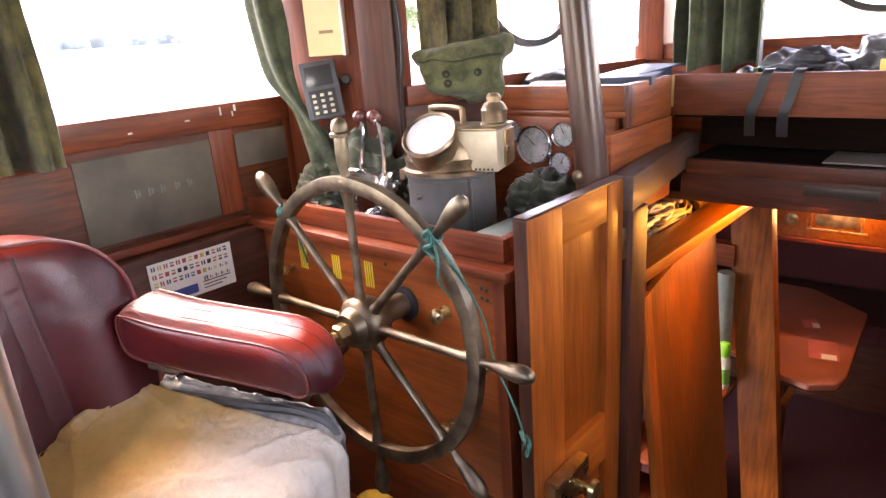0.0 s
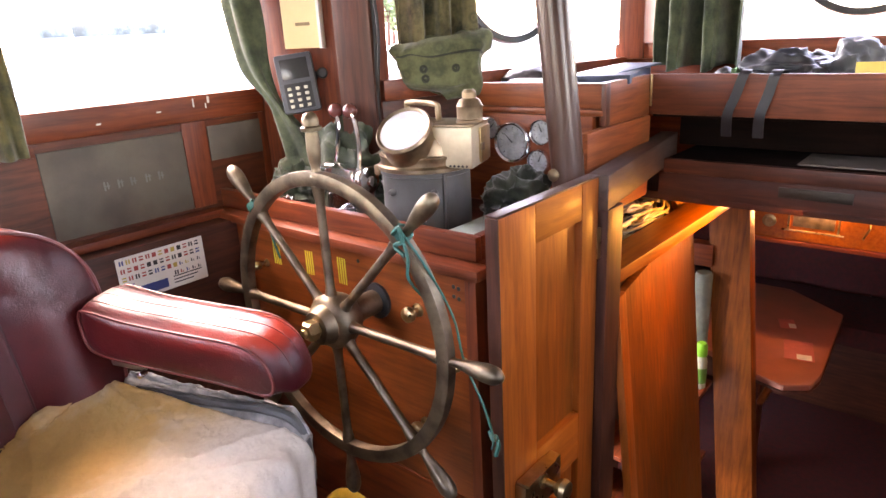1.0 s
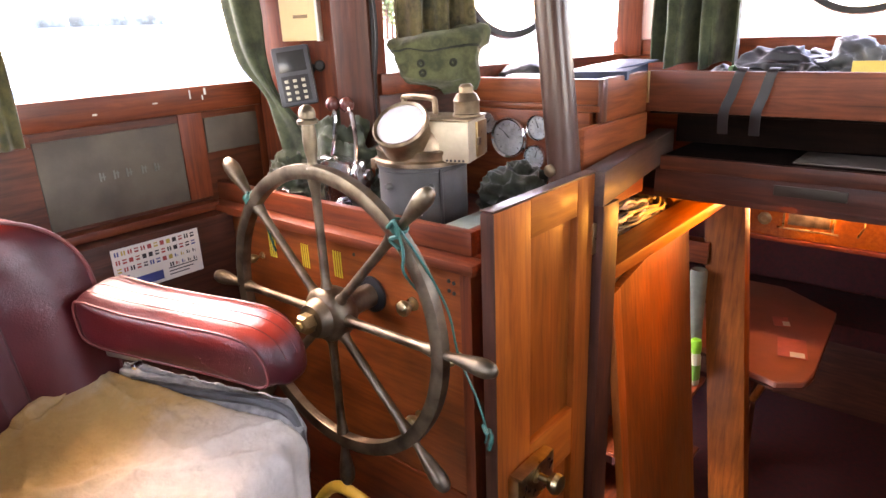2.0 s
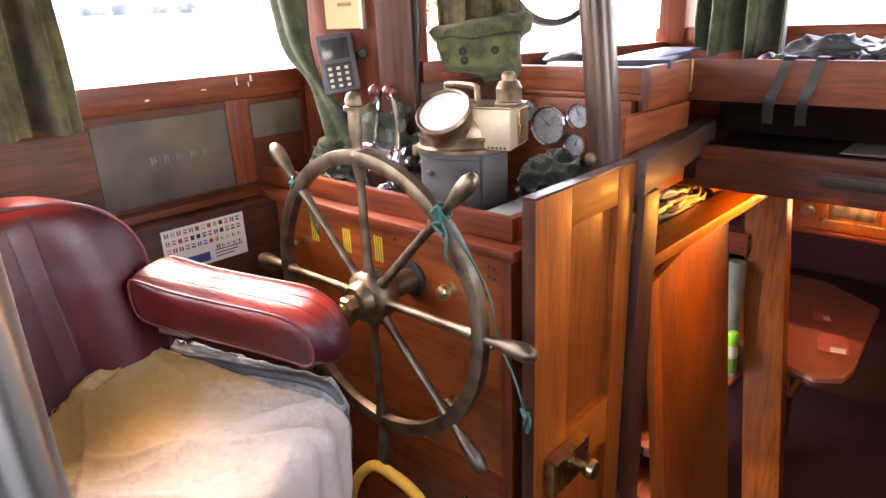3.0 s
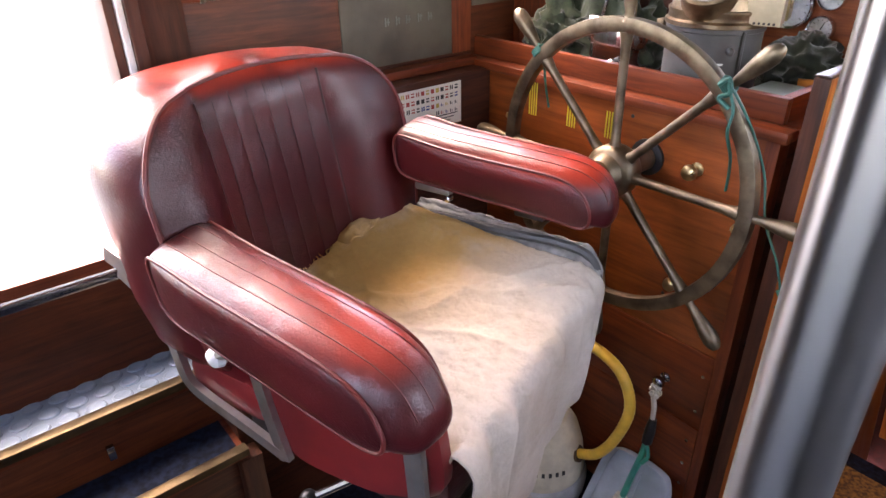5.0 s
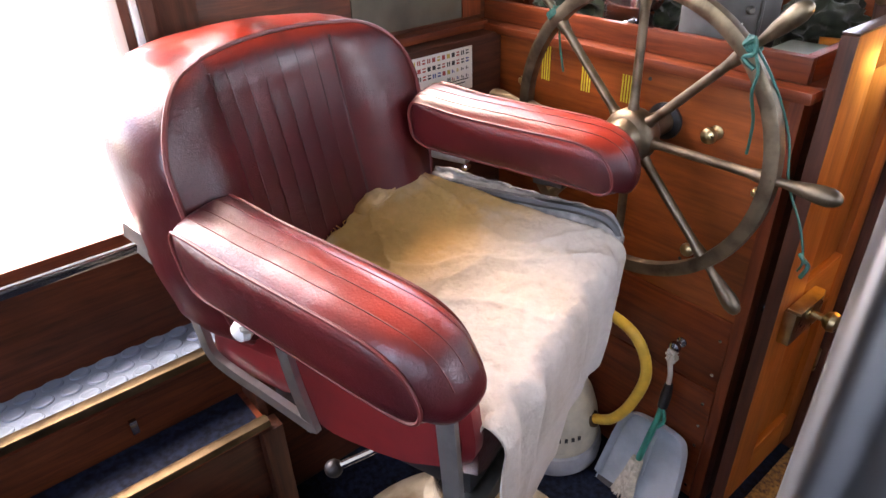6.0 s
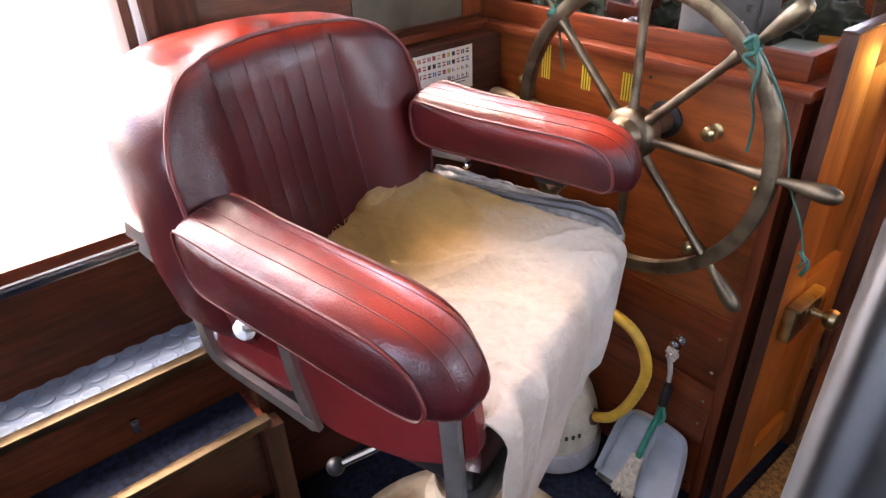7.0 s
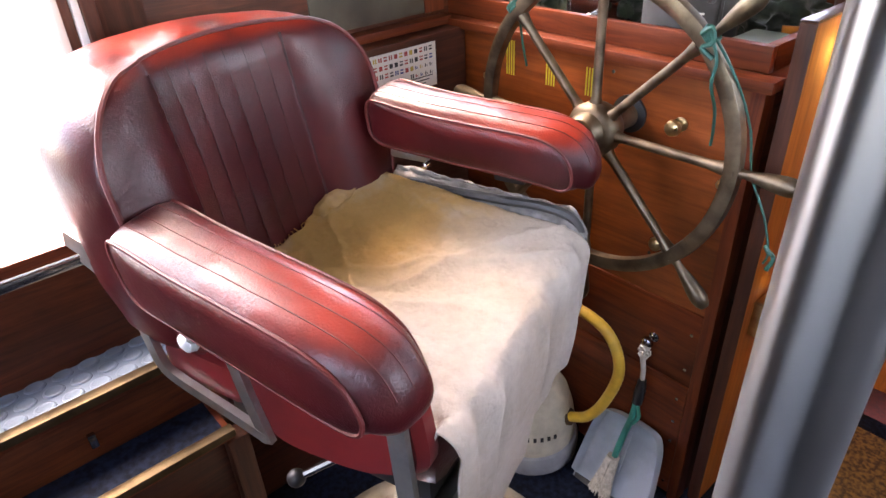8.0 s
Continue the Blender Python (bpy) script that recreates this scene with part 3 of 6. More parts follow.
# unseen starboard and after sides, closing the place; openings sized for the light
ws = thing("wall_starboard", (1.9, 0, 0), "unseen starboard side, added in grey with a window opening", "wall", "structure")
slab("panel", (1.9, 1.96), (-2.0, 1.3), (-0.05, 1.43), HULLPAINT, ws)
slab("head_board", (1.9, 1.96), (-2.0, 1.3), (1.95, 2.0), HULLPAINT, ws)
slab("panel", (1.9, 1.96), (-2.0, -0.4), (1.43, 1.95), HULLPAINT, ws)
slab("panel", (1.9, 1.96), (0.4, 1.3), (1.43, 1.95), HULLPAINT, ws)
wa = thing("wall_aft", (0.7, -2.0, 0), "unseen after side, added in grey with a window opening", "wall", "structure")
slab("panel", (-0.65, 1.96), (-2.06, -2.0), (-0.05, 1.43), HULLPAINT, wa)
slab("head_board", (-0.65, 1.96), (-2.06, -2.0), (1.95, 2.0), HULLPAINT, wa)
slab("panel", (-0.65, 0.05), (-2.06, -2.0), (1.43, 1.95), HULLPAINT, wa)
slab("panel", (1.35, 1.96), (-2.06, -2.0), (1.43, 1.95), HULLPAINT, wa)

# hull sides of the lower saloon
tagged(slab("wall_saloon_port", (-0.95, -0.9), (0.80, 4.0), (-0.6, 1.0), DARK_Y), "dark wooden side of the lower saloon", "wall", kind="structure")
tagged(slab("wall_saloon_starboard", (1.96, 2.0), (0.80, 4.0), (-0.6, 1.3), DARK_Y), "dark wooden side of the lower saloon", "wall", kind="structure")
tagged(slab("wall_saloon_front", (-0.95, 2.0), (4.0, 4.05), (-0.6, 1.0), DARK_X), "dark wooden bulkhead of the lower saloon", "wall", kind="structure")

# ---- helm console ----
con = thing("helm_console", (-0.17, 0.12, 0), "varnished mahogany helm console with a raised tray rim", "console")
slab("carcass", (-0.60, 0.255), (0.145, 0.66), (0.0, 1.085), DARK_X, con)
slab("front_panel", (-0.60, 0.243), (0.122, 0.146), (0.600, 1.108), FACE, con, 0.0015, "orange-brown veneered panel with screw holes")
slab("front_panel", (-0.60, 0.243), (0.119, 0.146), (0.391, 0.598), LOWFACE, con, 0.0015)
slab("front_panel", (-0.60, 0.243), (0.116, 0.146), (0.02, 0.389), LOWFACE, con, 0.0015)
slab("corner_trim", (0.2435, 0.270), (0.117, 0.16), (0.0, 1.108), MAHOG_Z, con, 0.003)
slab("side_panel", (0.255, 0.268), (0.16, 0.50), (0.0, 1.108), DARK_Y, con)
slab("ledge", (-0.62, 0.285), (0.103, 0.150), (1.1085, 1.132), MAHOG_X, con, 0.009)
slab("ledge", (0.240, 0.285), (0.1505, 0.50), (1.1085, 1.132), MAHOG_Y, con, 0.009)
slab("tray_rim", (-0.60, 0.256), (0.140, 0.160), (1.1325, 1.181), MAHOG_X, con, 0.003)
slab("tray_rim", (0.236, 0.256), (0.1605, 0.49), (1.1325, 1.181), MAHOG_Y, con, 0.003)
slab("tray_floor", (-0.60, 0.236), (0.16, 0.66), (1.085, 1.095), DARK_X, con)
for k, (x, z) in enumerate([(0.225, 0.54), (0.225, 0.437), (0.221, 0.343), (0.223, 0.27), (0.225, 0.202), (0.228, 0.054), (0.214, 1.083), (0.226, 1.081), (0.214, 1.063), (0.226, 1.06), (-0.05, 1.085), (0.09, 0.70)]):
    part("screw", lathe(bmesh.new(), [(0.0045, 0), (0.004, 0.0015), (0, 0.002)], along((x, 0.1222 if z > 0.6 else 0.1192 if z > 0.39 else 0.1162, z), (x, 0, z)), 10), STEEL if z < 0.6 else INK, con)
# yellow tape stripes
for k, (x, z0, z1) in enumerate([(-0.345, 1.022, 1.105), (-0.220, 1.020, 1.078), (-0.107, 1.020, 1.082)]):
    bm = bmesh.new()
    for i in range(4):
        box(bm, x - 0.012 + i * 0.0075, x - 0.0085 + i * 0.0075, 0.1208, 0.1221, z0, z1, 0)
    part("tape_stripe", bm, TAPE, con, "yellow striped tape")


def knob(parent, x, z, r=0.017, mat=BRASS, y=0.1222):
    m = along((x, y, z), (x, y - 1, z))
    part("knob", lathe(bmesh.new(), [(r * 0.85, 0), (r * 0.85, 0.003), (r * 0.38, 0.006), (r * 0.36, 0.016), (r * 0.75, 0.02), (r, 0.028), (r * 0.9, 0.036), (r * 0.5, 0.041), (0, 0.042)], m), mat, parent, "turned brass knob")


knob(con, 0.118, 1.012)
knob(con, 0.119, 0.748, 0.016)
knob(con, 0.137, 0.485, 0.015, STEEL, 0.1192)
knob(con, -0.392, 1.017, 0.011)
knob(con, 0.235, 0.93, 0.010)
for z in (0.92, 0.62):
    part("hinge_pin", lathe(bmesh.new(), [(0.012, 0), (0.012, 0.004), (0.006, 0.006), (0.006, 0.018), (0.01, 0.02), (0.008, 0.026), (0, 0.027)], along((0.268, 0.20, z), (1.2, 0.20, z))), STEEL, con)

# instrument box behind the tray
ib = thing("instrument_box", (0.04, 0.66, 1.09), "mahogany instrument box with an open tray top and gauges", "instrument panel")
slab("gauge_panel", (-0.157, 0.226), (0.645, 0.665), (1.095, 1.335), BOXWOOD_X, ib)
slab("tray_front", (-0.157, 0.246), (0.655, 0.675), (1.352, 1.411), BOXWOOD_X, ib, 0.003)
slab("moulding", (-0.157, 0.250), (0.648, 0.672), (1.3355, 1.3515), BOXWOOD_X, ib, 0.006)
slab("tray_side", (0.226, 0.246), (0.6755, 0.925), (1.3085, 1.411), BOXWOOD_Y, ib, 0.003)
slab("corner_block", (0.243, 0.256), (0.650, 0.676), (1.312, 1.412), DARK_Z, ib, 0.004)
slab("side_panel", (0.226, 0.252), (0.575, 0.925), (1.09, 1.308), BOXWOOD_Y, ib, 0.01)
slab("tray_floor", (-0.155, 0.226), (0.675, 1.2), (1.335, 1.348), DARK_Y, ib)


# pale face: window glare over dark dials is put into its colour
GLAREFACE = plain("glare_face", (0.48, 0.48, 0.46), 0.3, 0, 0.15, 40, 0)


def gauge(x, z, r, sweep, y=0.6445):
    g = thing("gauge", (x, y, z), "round gauge with glare painted into its pale face and a chrome bezel", "gauge", group="engine gauges")
    m = along((x, y, z), (x, y - 1, z))
    part("case", lathe(bmesh.new(), [(r * 0.93, 0), (r * 0.93, 0.006), (0, 0.0065)], m), GLAREFACE, g)
    part("bezel", lathe(bmesh.new(), [(r * 0.82, 0.0066), (r * 0.84, 0.013), (r * 0.93, 0.017), (r, 0.012), (r, 0.0), (r * 0.94, 0.0), (r * 0.82, 0.0066)], m, 36), CHROME, g, "polished chrome bezel")
    for k in range(11):
        a = radians(225 - 27 * k)
        c, s = math.cos(a), math.sin(a)
        part("tick", tube(bmesh.new(), [m @ Vector((c * r * 0.62, s * r * 0.62, 0.0072)), m @ Vector((c * r * 0.74, s * r * 0.74, 0.0072))], 0.0008, 4), BLACK, g)
    part("needle", tube(bmesh.new(), [m @ Vector((0, 0, 0.009)), m @ Vector((math.cos(sweep) * r * 0.6, math.sin(sweep) * r * 0.6, 0.009))], [0.0016, 0.0006], 5), BLACK, g)
    gl = part("glass", lathe(bmesh.new(), [(r * 0.84, 0.0118), (r * 0.84, 0.0125)], m), GLASS, g)
    gl.visible_shadow = False
    return g


gauge(0.004, 1.263, 0.054, 2.4)
gauge(0.083, 1.219, 0.032, 1.2)
gauge(0.092, 1.294, 0.033, 2.0)
gauge(-0.064, 1.298, 0.031, 0.8)

# ---- companionway ----
door = thing("companionway_door", (0.325, 0.3, 0), "open framed teak cabin door with one sunk panel", "door")
X0, X1 = 0.300, 0.326
slab("stile", (X0, X1), (0.116, 0.235), (0.06, 1.2325), TEAK_Z, door, 0.003)
slab("edge_strip", (X0 - 0.001, X1 + 0.001), (0.112, 0.1155), (0.06, 1.2325), DARK_Z, door, 0.002, "dark door edge")
slab("top_strip", (X0 - 0.001, X1 + 0.001), (0.112, 0.488), (1.2335, 1.238), GREY_Z, door, 0.002, "worn grey top edge")
slab("stile", (X0, X1), (0.415, 0.488), (0.06, 1.233), TEAK_Z, door, 0.004)
slab("top_rail", (X0, X1 - 0.0005), (0.2355, 0.4145), (1.155, 1.233), TEAK_Y, door, 0.003)
slab("lock_rail", (X0, X1 - 0.0005), (0.2355, 0.4145), (0.57, 0.695), TEAK_Y, door, 0.003)
slab("bottom_rail", (X0, X1 - 0.0005), (0.2355, 0.4145), (0.06, 0.18), TEAK_Y, door, 0.003)
slab("door_panel", (X0 + 0.003, X1 - 0.017), (0.230, 0.420), (0.69, 1.16), TEAK_Z, door, 0.002)
slab("door_panel", (X0 + 0.003, X1 - 0.017), (0.230, 0.420), (0.17, 0.58), TEAK_Z, door, 0.002)
lock = slab("rim_lock", (X1, X1 + 0.026), (0.150, 0.290), (0.585, 0.668), BRASS, door, 0.004, "tarnished brass rim lock")
slab("latch_plate", (X1 + 0.004, X1 + 0.034), (0.150, 0.260), (0.669, 0.676), BRASS, lock, 0.002)
part("door_knob", lathe(bmesh.new(), [(0.016, 0), (0.016, 0.004), (0.008, 0.007), (0.008, 0.028), (0.018, 0.034), (0.023, 0.045), (0.02, 0.056), (0.008, 0.062), (0, 0.062)], along((X1 + 0.026, 0.219, 0.643), (2, 0.219, 0.643))), BRASS, lock, "worn brass door knob")
for z in (1.05, 0.3):
    slab("hinge", (X1 - 0.004, X1 + 0.004), (0.482, 0.497), (z, z + 0.07), BRASS, door, 0.002)

P0, P1 = (0.343, 0.557), (0.236, 1.36)
# the side leans in towards the foot, as the hull does
LEANIN = Matrix(((1, 0, -0.102, 0.102 * 0.9), (0, 1, 0, 0), (0, 0, 1, 0), (0, 0, 0, 1)))


def leaning(bm):
    bmesh.ops.transform(bm, matrix=LEANIN, verts=bm.verts)
    return bm


cw = thing("companionway_side", (0.3, 0.9, -0.5), "teak and dark wood cabinet with an open cable tray", "cabinet")
slab("post", (0.300, 0.345), (0.495, 0.572), (0.0, 1.160), DARK_Z, cw, 0.004)
part("coaming", run(bmesh.new(), (0.347, 0.49), (0.262, 1.10), 1.160, 1.238, 0.05, 0.005), COAMING, cw, "worn dark coaming beam")
part("tray_edge", run(bmesh.new(), (0.344, 0.573), (0.357, 1.42), 0.966, 1.0, 0.096, 0.004), TEAK_Y, cw, "orange varnished tray ledge")
part("panel", leaning(run(bmesh.new(), (0.334, 0.63), (P1[0] - 0.001, P1[1]), -0.55, 0.9235, 0.02, 0.002)), COMPANION, cw)
part("stile", leaning(run(bmesh.new(), (0.342, 0.575), (0.3355, 0.6295), -0.05, 0.9235, 0.02, 0.002)), TEAK_Z, cw, "red-orange varnished stile")
slab("tray_floor", (-0.10, 0.25), (0.67, 1.36), (0.945, 0.962), DARK_Y, cw)
slab("tray_back", (-0.12, -0.10), (0.67, 1.36), (0.945, 1.16), DARK_Y, cw)
part("end_post", leaning(box(bmesh.new(), 0.185, 0.33, 1.655, 1.72, -0.55, 0.975, 0.004)), COMPANION, cw, "orange varnished end post")
slab("end_board", (0.10, 0.222), (1.64, 1.70), (0.645, 0.73), MAHOG_X, cw)
for z in (0.165, -0.17, -0.43):
    slab("shelf", (-0.15, 0.26), (1.40, 1.655), (z - 0.018, z), MAHOG_Y, cw)
slab("back_board", (-0.17, -0.15), (1.36, 1.72), (-0.55, 0.98), DARK_Y, cw)

dash = thing("dash_shelf", (1.0, 1.0, 1.05), "long mahogany dash shelf with a raised edge over the steps", "shelf")
slab("edge_board", (0.2465, 1.88), (0.925, 0.945), (1.3085, 1.411), DIMDASHWOOD, dash, 0.003)
slab("shelf", (0.2465, 1.88), (0.9455, 1.285), (1.3085, 1.322), MAHOG_X, dash)
slab("back_board", (0.24, 1.88), (1.17, 1.19), (1.19, 1.308), SHADEWOOD, dash)
slab("lower_shelf", (0.285, 1.88), (0.962, 1.19), (1.152, 1.188), SHADEWOOD, dash, 0.003)
slab("lower_edge", (0.285, 1.88), (0.945, 0.9615), (1.152, 1.190), DIMDASHWOOD, dash, 0.003)
slab("soffit", (0.2465, 1.88), (0.946, 1.19), (1.300, 1.308), SHADEWOOD, dash, 0.002)
slab("lintel", (0.265, 1.88), (0.965, 1.0), (1.085, 1.1515), DARK_X, dash, 0.003)
slab("name_plate", (0.57, 0.73), (0.960, 0.9645), (1.112, 1.138), PLATE_DARK, dash, 0.002, "dull oval name plate")
slab("corner_bead", (0.247, 0.252), (0.918, 0.925), (1.33, 1.411), BRASS, dash, 0.001)
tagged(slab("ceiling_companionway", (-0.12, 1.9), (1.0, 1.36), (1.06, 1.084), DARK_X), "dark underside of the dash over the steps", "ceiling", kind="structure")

# round wooden post
wpst = thing("timber_post", (0.25, 0.49, 1.1), "worn grey-brown timber post rising from the console corner", "post")
part("shaft", tube(bmesh.new(), spline([(0.253, 0.490, 1.095), (0.250, 0.490, 1.225), (0.212, 0.49, 1.57), (0.168, 0.49, 1.98)], 6), 0.037, 12), GREY_Z, wpst)
part("bolt_head", lathe(bmesh.new(), [(0.014, 0), (0.014, 0.004), (0.009, 0.008), (0, 0.009)], along((0.235, 0.455, 1.235), (0.23, -1, 1.235))), COPPER, wpst)

# bright steel pole beside the chair
pole = thing("steel_pole", (0.667, -0.751, 0), "polished stainless steel pole from floor to ceiling", "pole")
part("tube", lathe(bmesh.new(), [(0.0252, 0.012), (0.0252, 1.99)], Matrix.Translation((0.667, -0.751, 0)), 64), POLE_STEEL, pole)
part("flange", lathe(bmesh.new(), [(0.055, 0), (0.055, 0.006), (0.03, 0.012), (0.03, 0.03), (0.0252, 0.03)], Matrix.Translation((0.667, -0.751, 0.0)), 32), STEEL, pole)

# ---- ship's wheel ----
HUB = Vector((0, 0, 1.004))
wheel = thing("ships_wheel", (0, 0.12, 1.004), "bronze eight-spoked ship's wheel with turned handles", "wheel")
bm = bmesh.new()
rings = []
for k in range(96):
    a = 2 * math.pi * k / 96
    c, s = math.cos(a), math.sin(a)
    prof = [(-0.014, -0.010), (0.0, -0.014), (0.013, -0.010), (0.0145, 0.0), (0.013, 0.010), (0.0, 0.014), (-0.014, 0.010), (-0.0155, 0.0)]
    rings.append([bm.verts.new(HUB + Vector(((0.291 + dr) * c, dy, (0.291 + dr) * s))) for dr, dy in prof])
skin(bm, rings, True)
part("rim", bm, BRONZE, wheel, angle=60)
hubm = along((0, 0.125, 1.006), (0, -1, 1.006))
part("hub", lathe(bmesh.new(), [(0.03, 0.083), (0.045, 0.088), (0.052, 0.1), (0.056, 0.112), (0.056, 0.138), (0.05, 0.146), (0.042, 0.15), (0.038, 0.165), (0.033, 0.172), (0, 0.172)], hubm, 32), BRONZE, wheel)
part("shaft", lathe(bmesh.new(), [(0.034, 0.0), (0.034, 0.006), (0.026, 0.012), (0.026, 0.05), (0.03, 0.083)], hubm, 28), BRONZE, wheel)
part("shaft_flange", lathe(bmesh.new(), [(0.04, 0.003), (0.04, 0.009), (0.03, 0.013)], hubm, 28), BLACK, wheel)
nut = part("nut", lathe(bmesh.new(), [(0.019, 0.172), (0.021, 0.175), (0.021, 0.192), (0.017, 0.197), (0.009, 0.199), (0.009, 0.205), (0, 0.206)], hubm, 6), BRASS, wheel, "bright brass hexagon nut", angle=25)
for k in range(8):
    a = radians(90.5 - 45 * k)
    d = Vector((math.cos(a), 0, math.sin(a)))
    m = along(HUB, HUB + d)
    part("spoke", lathe(bmesh.new(), [(0.016, 0.045), (0.0125, 0.056), (0.0095, 0.07), (0.0088, 0.2), (0.0092, 0.25), (0.013, 0.274), (0.013, 0.278)], m, 14), BRONZE, wheel)
    if k == 0:
        prof = [(0.014, 0.296), (0.0095, 0.304), (0.0085, 0.312), (0.012, 0.33), (0.0135, 0.348), (0.0125, 0.37), (0.0115, 0.378), (0.0195, 0.380), (0.0195, 0.386), (0.0155, 0.389), (0.0155, 0.400), (0.012, 0.408), (0.006, 0.413), (0, 0.414)]
    else:
        prof = [(0.014, 0.296), (0.009, 0.303), (0.0075, 0.312), (0.009, 0.325), (0.0135, 0.35), (0.0165, 0.375), (0.0165, 0.39), (0.013, 0.402), (0.0075, 0.409), (0, 0.411)]
    part("handle", lathe(bmesh.new(), prof, m, 18), BRONZE, wheel, "" if k else "king spoke handle with an acorn cap")
# cord whippings on the wheel
def whipping(a, r0, turns):
    d, s = Vector((math.cos(a), 0, math.sin(a))), Vector((-math.sin(a), 0, math.cos(a)))
    pts = []
    for i in range(turns * 10):
        q = 2 * math.pi * i / 10
        pts.append(HUB + d * (r0 + 0.0035 * i / 10) + s * 0.0155 * math.cos(q) + Vector((0, 0.0155 * math.sin(q), 0)))
    return pts
def cord(label, pts, r=0.0028):
    c = thing("cord", pts[0], label, "cord")
    part("strand", tube(bmesh.new(), spline(pts, 6), r, 6), TEAL, c)
    return c
for a in (46, 136):
    c = thing("cord_whipping", HUB + 0.3 * Vector((math.cos(radians(a)), 0, math.sin(radians(a)))), "teal cord whipped round a wheel spoke", "cord")
    part("strand", tube(bmesh.new(), whipping(radians(a), 0.296, 4), 0.0025, 6), TEAL, c)
cord("teal cord hanging down from the wheel rim", [(0.215, -0.015, 1.235), (0.238, -0.022, 1.19), (0.235, -0.02, 1.15), (0.225, 0.03, 1.09), (0.205, 0.08, 1.03), (0.2, 0.09, 1.0)])
cord("teal cord hanging down from the wheel rim", [(0.215, -0.015, 1.235), (0.262, 0.0, 1.165), (0.295, 0.02, 1.08), (0.315, 0.02, 1.0), (0.352, 0.02, 0.93), (0.372, 0.02, 0.87), (0.368, 0.02, 0.845)], 0.0022)
cord("knotted teal cord end", [(0.365, 0.02, 0.88), (0.378, 0.012, 0.872), (0.37, 0.03, 0.866), (0.383, 0.02, 0.86), (0.376, 0.02, 0.835)], 0.004)
cord("teal cord hanging from the wheel", [(-0.212, -0.012, 1.232), (-0.225, 0.02, 1.19), (-0.232, 0.04, 1.13), (-0.228, 0.05, 1.08)], 0.0025)
cord("knotted teal cord on the wheel", [(0.205, -0.02, 1.225), (0.222, -0.022, 1.238), (0.226, -0.02, 1.215), (0.21, -0.022, 1.205), (0.23, -0.02, 1.19)], 0.004)

# ---- helm chair, in its own axes: x ahead, y to its left ----
chair = thing("helm_chair", pose(0.157, -0.4693, 0, 0, 0, 18.49), "oxblood leather helm chair with padded arms on a pedestal", "chair", local=True)


def back_half(z, hw=0.288, z0=0.855, z1=1.254, rt=0.125, rb=0.06):
    """Half the backrest's width at height z, its corners rounded."""
    if z > z1 - rt:
        return hw - rt + math.sqrt(max(0, rt * rt - (z - z1 + rt) ** 2))
    if z < z0 + rb:
        return hw - 0.012 - rb + math.sqrt(max(0, rb * rb - (z0 + rb - z) ** 2))
    return hw - 0.012 * max(0, (0.98 - z) / 0.065 if z > 0.915 else 1)


def back_u(y, z):
    """How far ahead the backrest's face lies: it leans back, hollows across and swells in two side bolsters."""
    u = -0.474 + 0.183 * (1.246 - z) + 0.088 * (y / 0.288) ** 2
    a = abs(y)
    if a > 0.134:
        k = min(1, (a - 0.134) / 0.15)
        u += 0.030 * math.sin(math.pi * k ** 0.8) * min(1, max(0, 1.262 - z) / 0.16) ** 0.7
    else:
        u += min(1, max(0, 1.25 - z) / 0.05) * (0.0012 * abs(math.sin(math.pi * (a + 0.134) / 0.0383)) ** 0.5 + 0.004 * (1 - (a / 0.134) ** 2)) - 0.003
    # worn hollows and slack in the leather
    u += 0.0035 * noise.noise(Vector((y * 7, z * 6, 2.0))) 
    return u


bm = bmesh.new()
NY, NZ = 150, 56


def back_point(i, j):
    """Column i, row j of the backrest's face, from its lower edge up."""
    f = j / NZ
    z = 0.855 + 0.399 * (0.5 - 0.5 * math.cos(math.pi * f))
    q = -1 + 2 * i / NY
    y = q * back_half(z)
    rim = max(abs(q) ** 6, max(0, (z - 1.20) / 0.054) ** 3)
    return Vector((back_u(y, z) - 0.016 * rim, y, z + 0.008 * (1 - q * q) * max(0, (z - 1.1) / 0.154) ** 2))


face = [[bm.verts.new(back_point(i, j)) for j in range(NZ + 1)] for i in range(NY + 1)]
for i in range(NY):
    for j in range(NZ):
        bm.faces.new((face[i][j], face[i + 1][j], face[i + 1][j + 1], face[i][j + 1]))
edge = [face[i][0] for i in range(NY)] + [face[NY][j] for j in range(NZ)] + [face[i][NZ] for i in range(NY, 0, -1)] + [face[0][j] for j in range(NZ, 0, -1)]
out = [v.co.copy() for v in edge]
cz = 1.06
rings = [edge]
for s, du in ((1.012, -0.008), (1.026, -0.026), (1.036, -0.055), (1.036, -0.09), (1.022, -0.122), (0.985, -0.142), (0.93, -0.15), (0.6, -0.155), (0.05, -0.156)):
    rings.append([bm.verts.new((p.x + du - 0.05 * max(0, 1 - (p.y / 0.288) ** 2) * (s < 0.95), p.y * s, cz + (p.z - cz) * s)) for p in out])
for u, v in zip(rings, rings[1:]):
    for j in range(len(edge)):
        bm.faces.new((u[j], u[(j + 1) % len(edge)], v[(j + 1) % len(edge)], v[j]))
bm.faces.new(rings[-1])
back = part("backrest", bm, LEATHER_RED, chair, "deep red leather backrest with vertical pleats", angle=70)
part("piping", tube(bmesh.new(), [(p.x + 0.001, p.y * 1.006, cz + (p.z - cz) * 1.006) for p in out[::2]], 0.0042, 6, True), PIPING, back, "worn red piping")
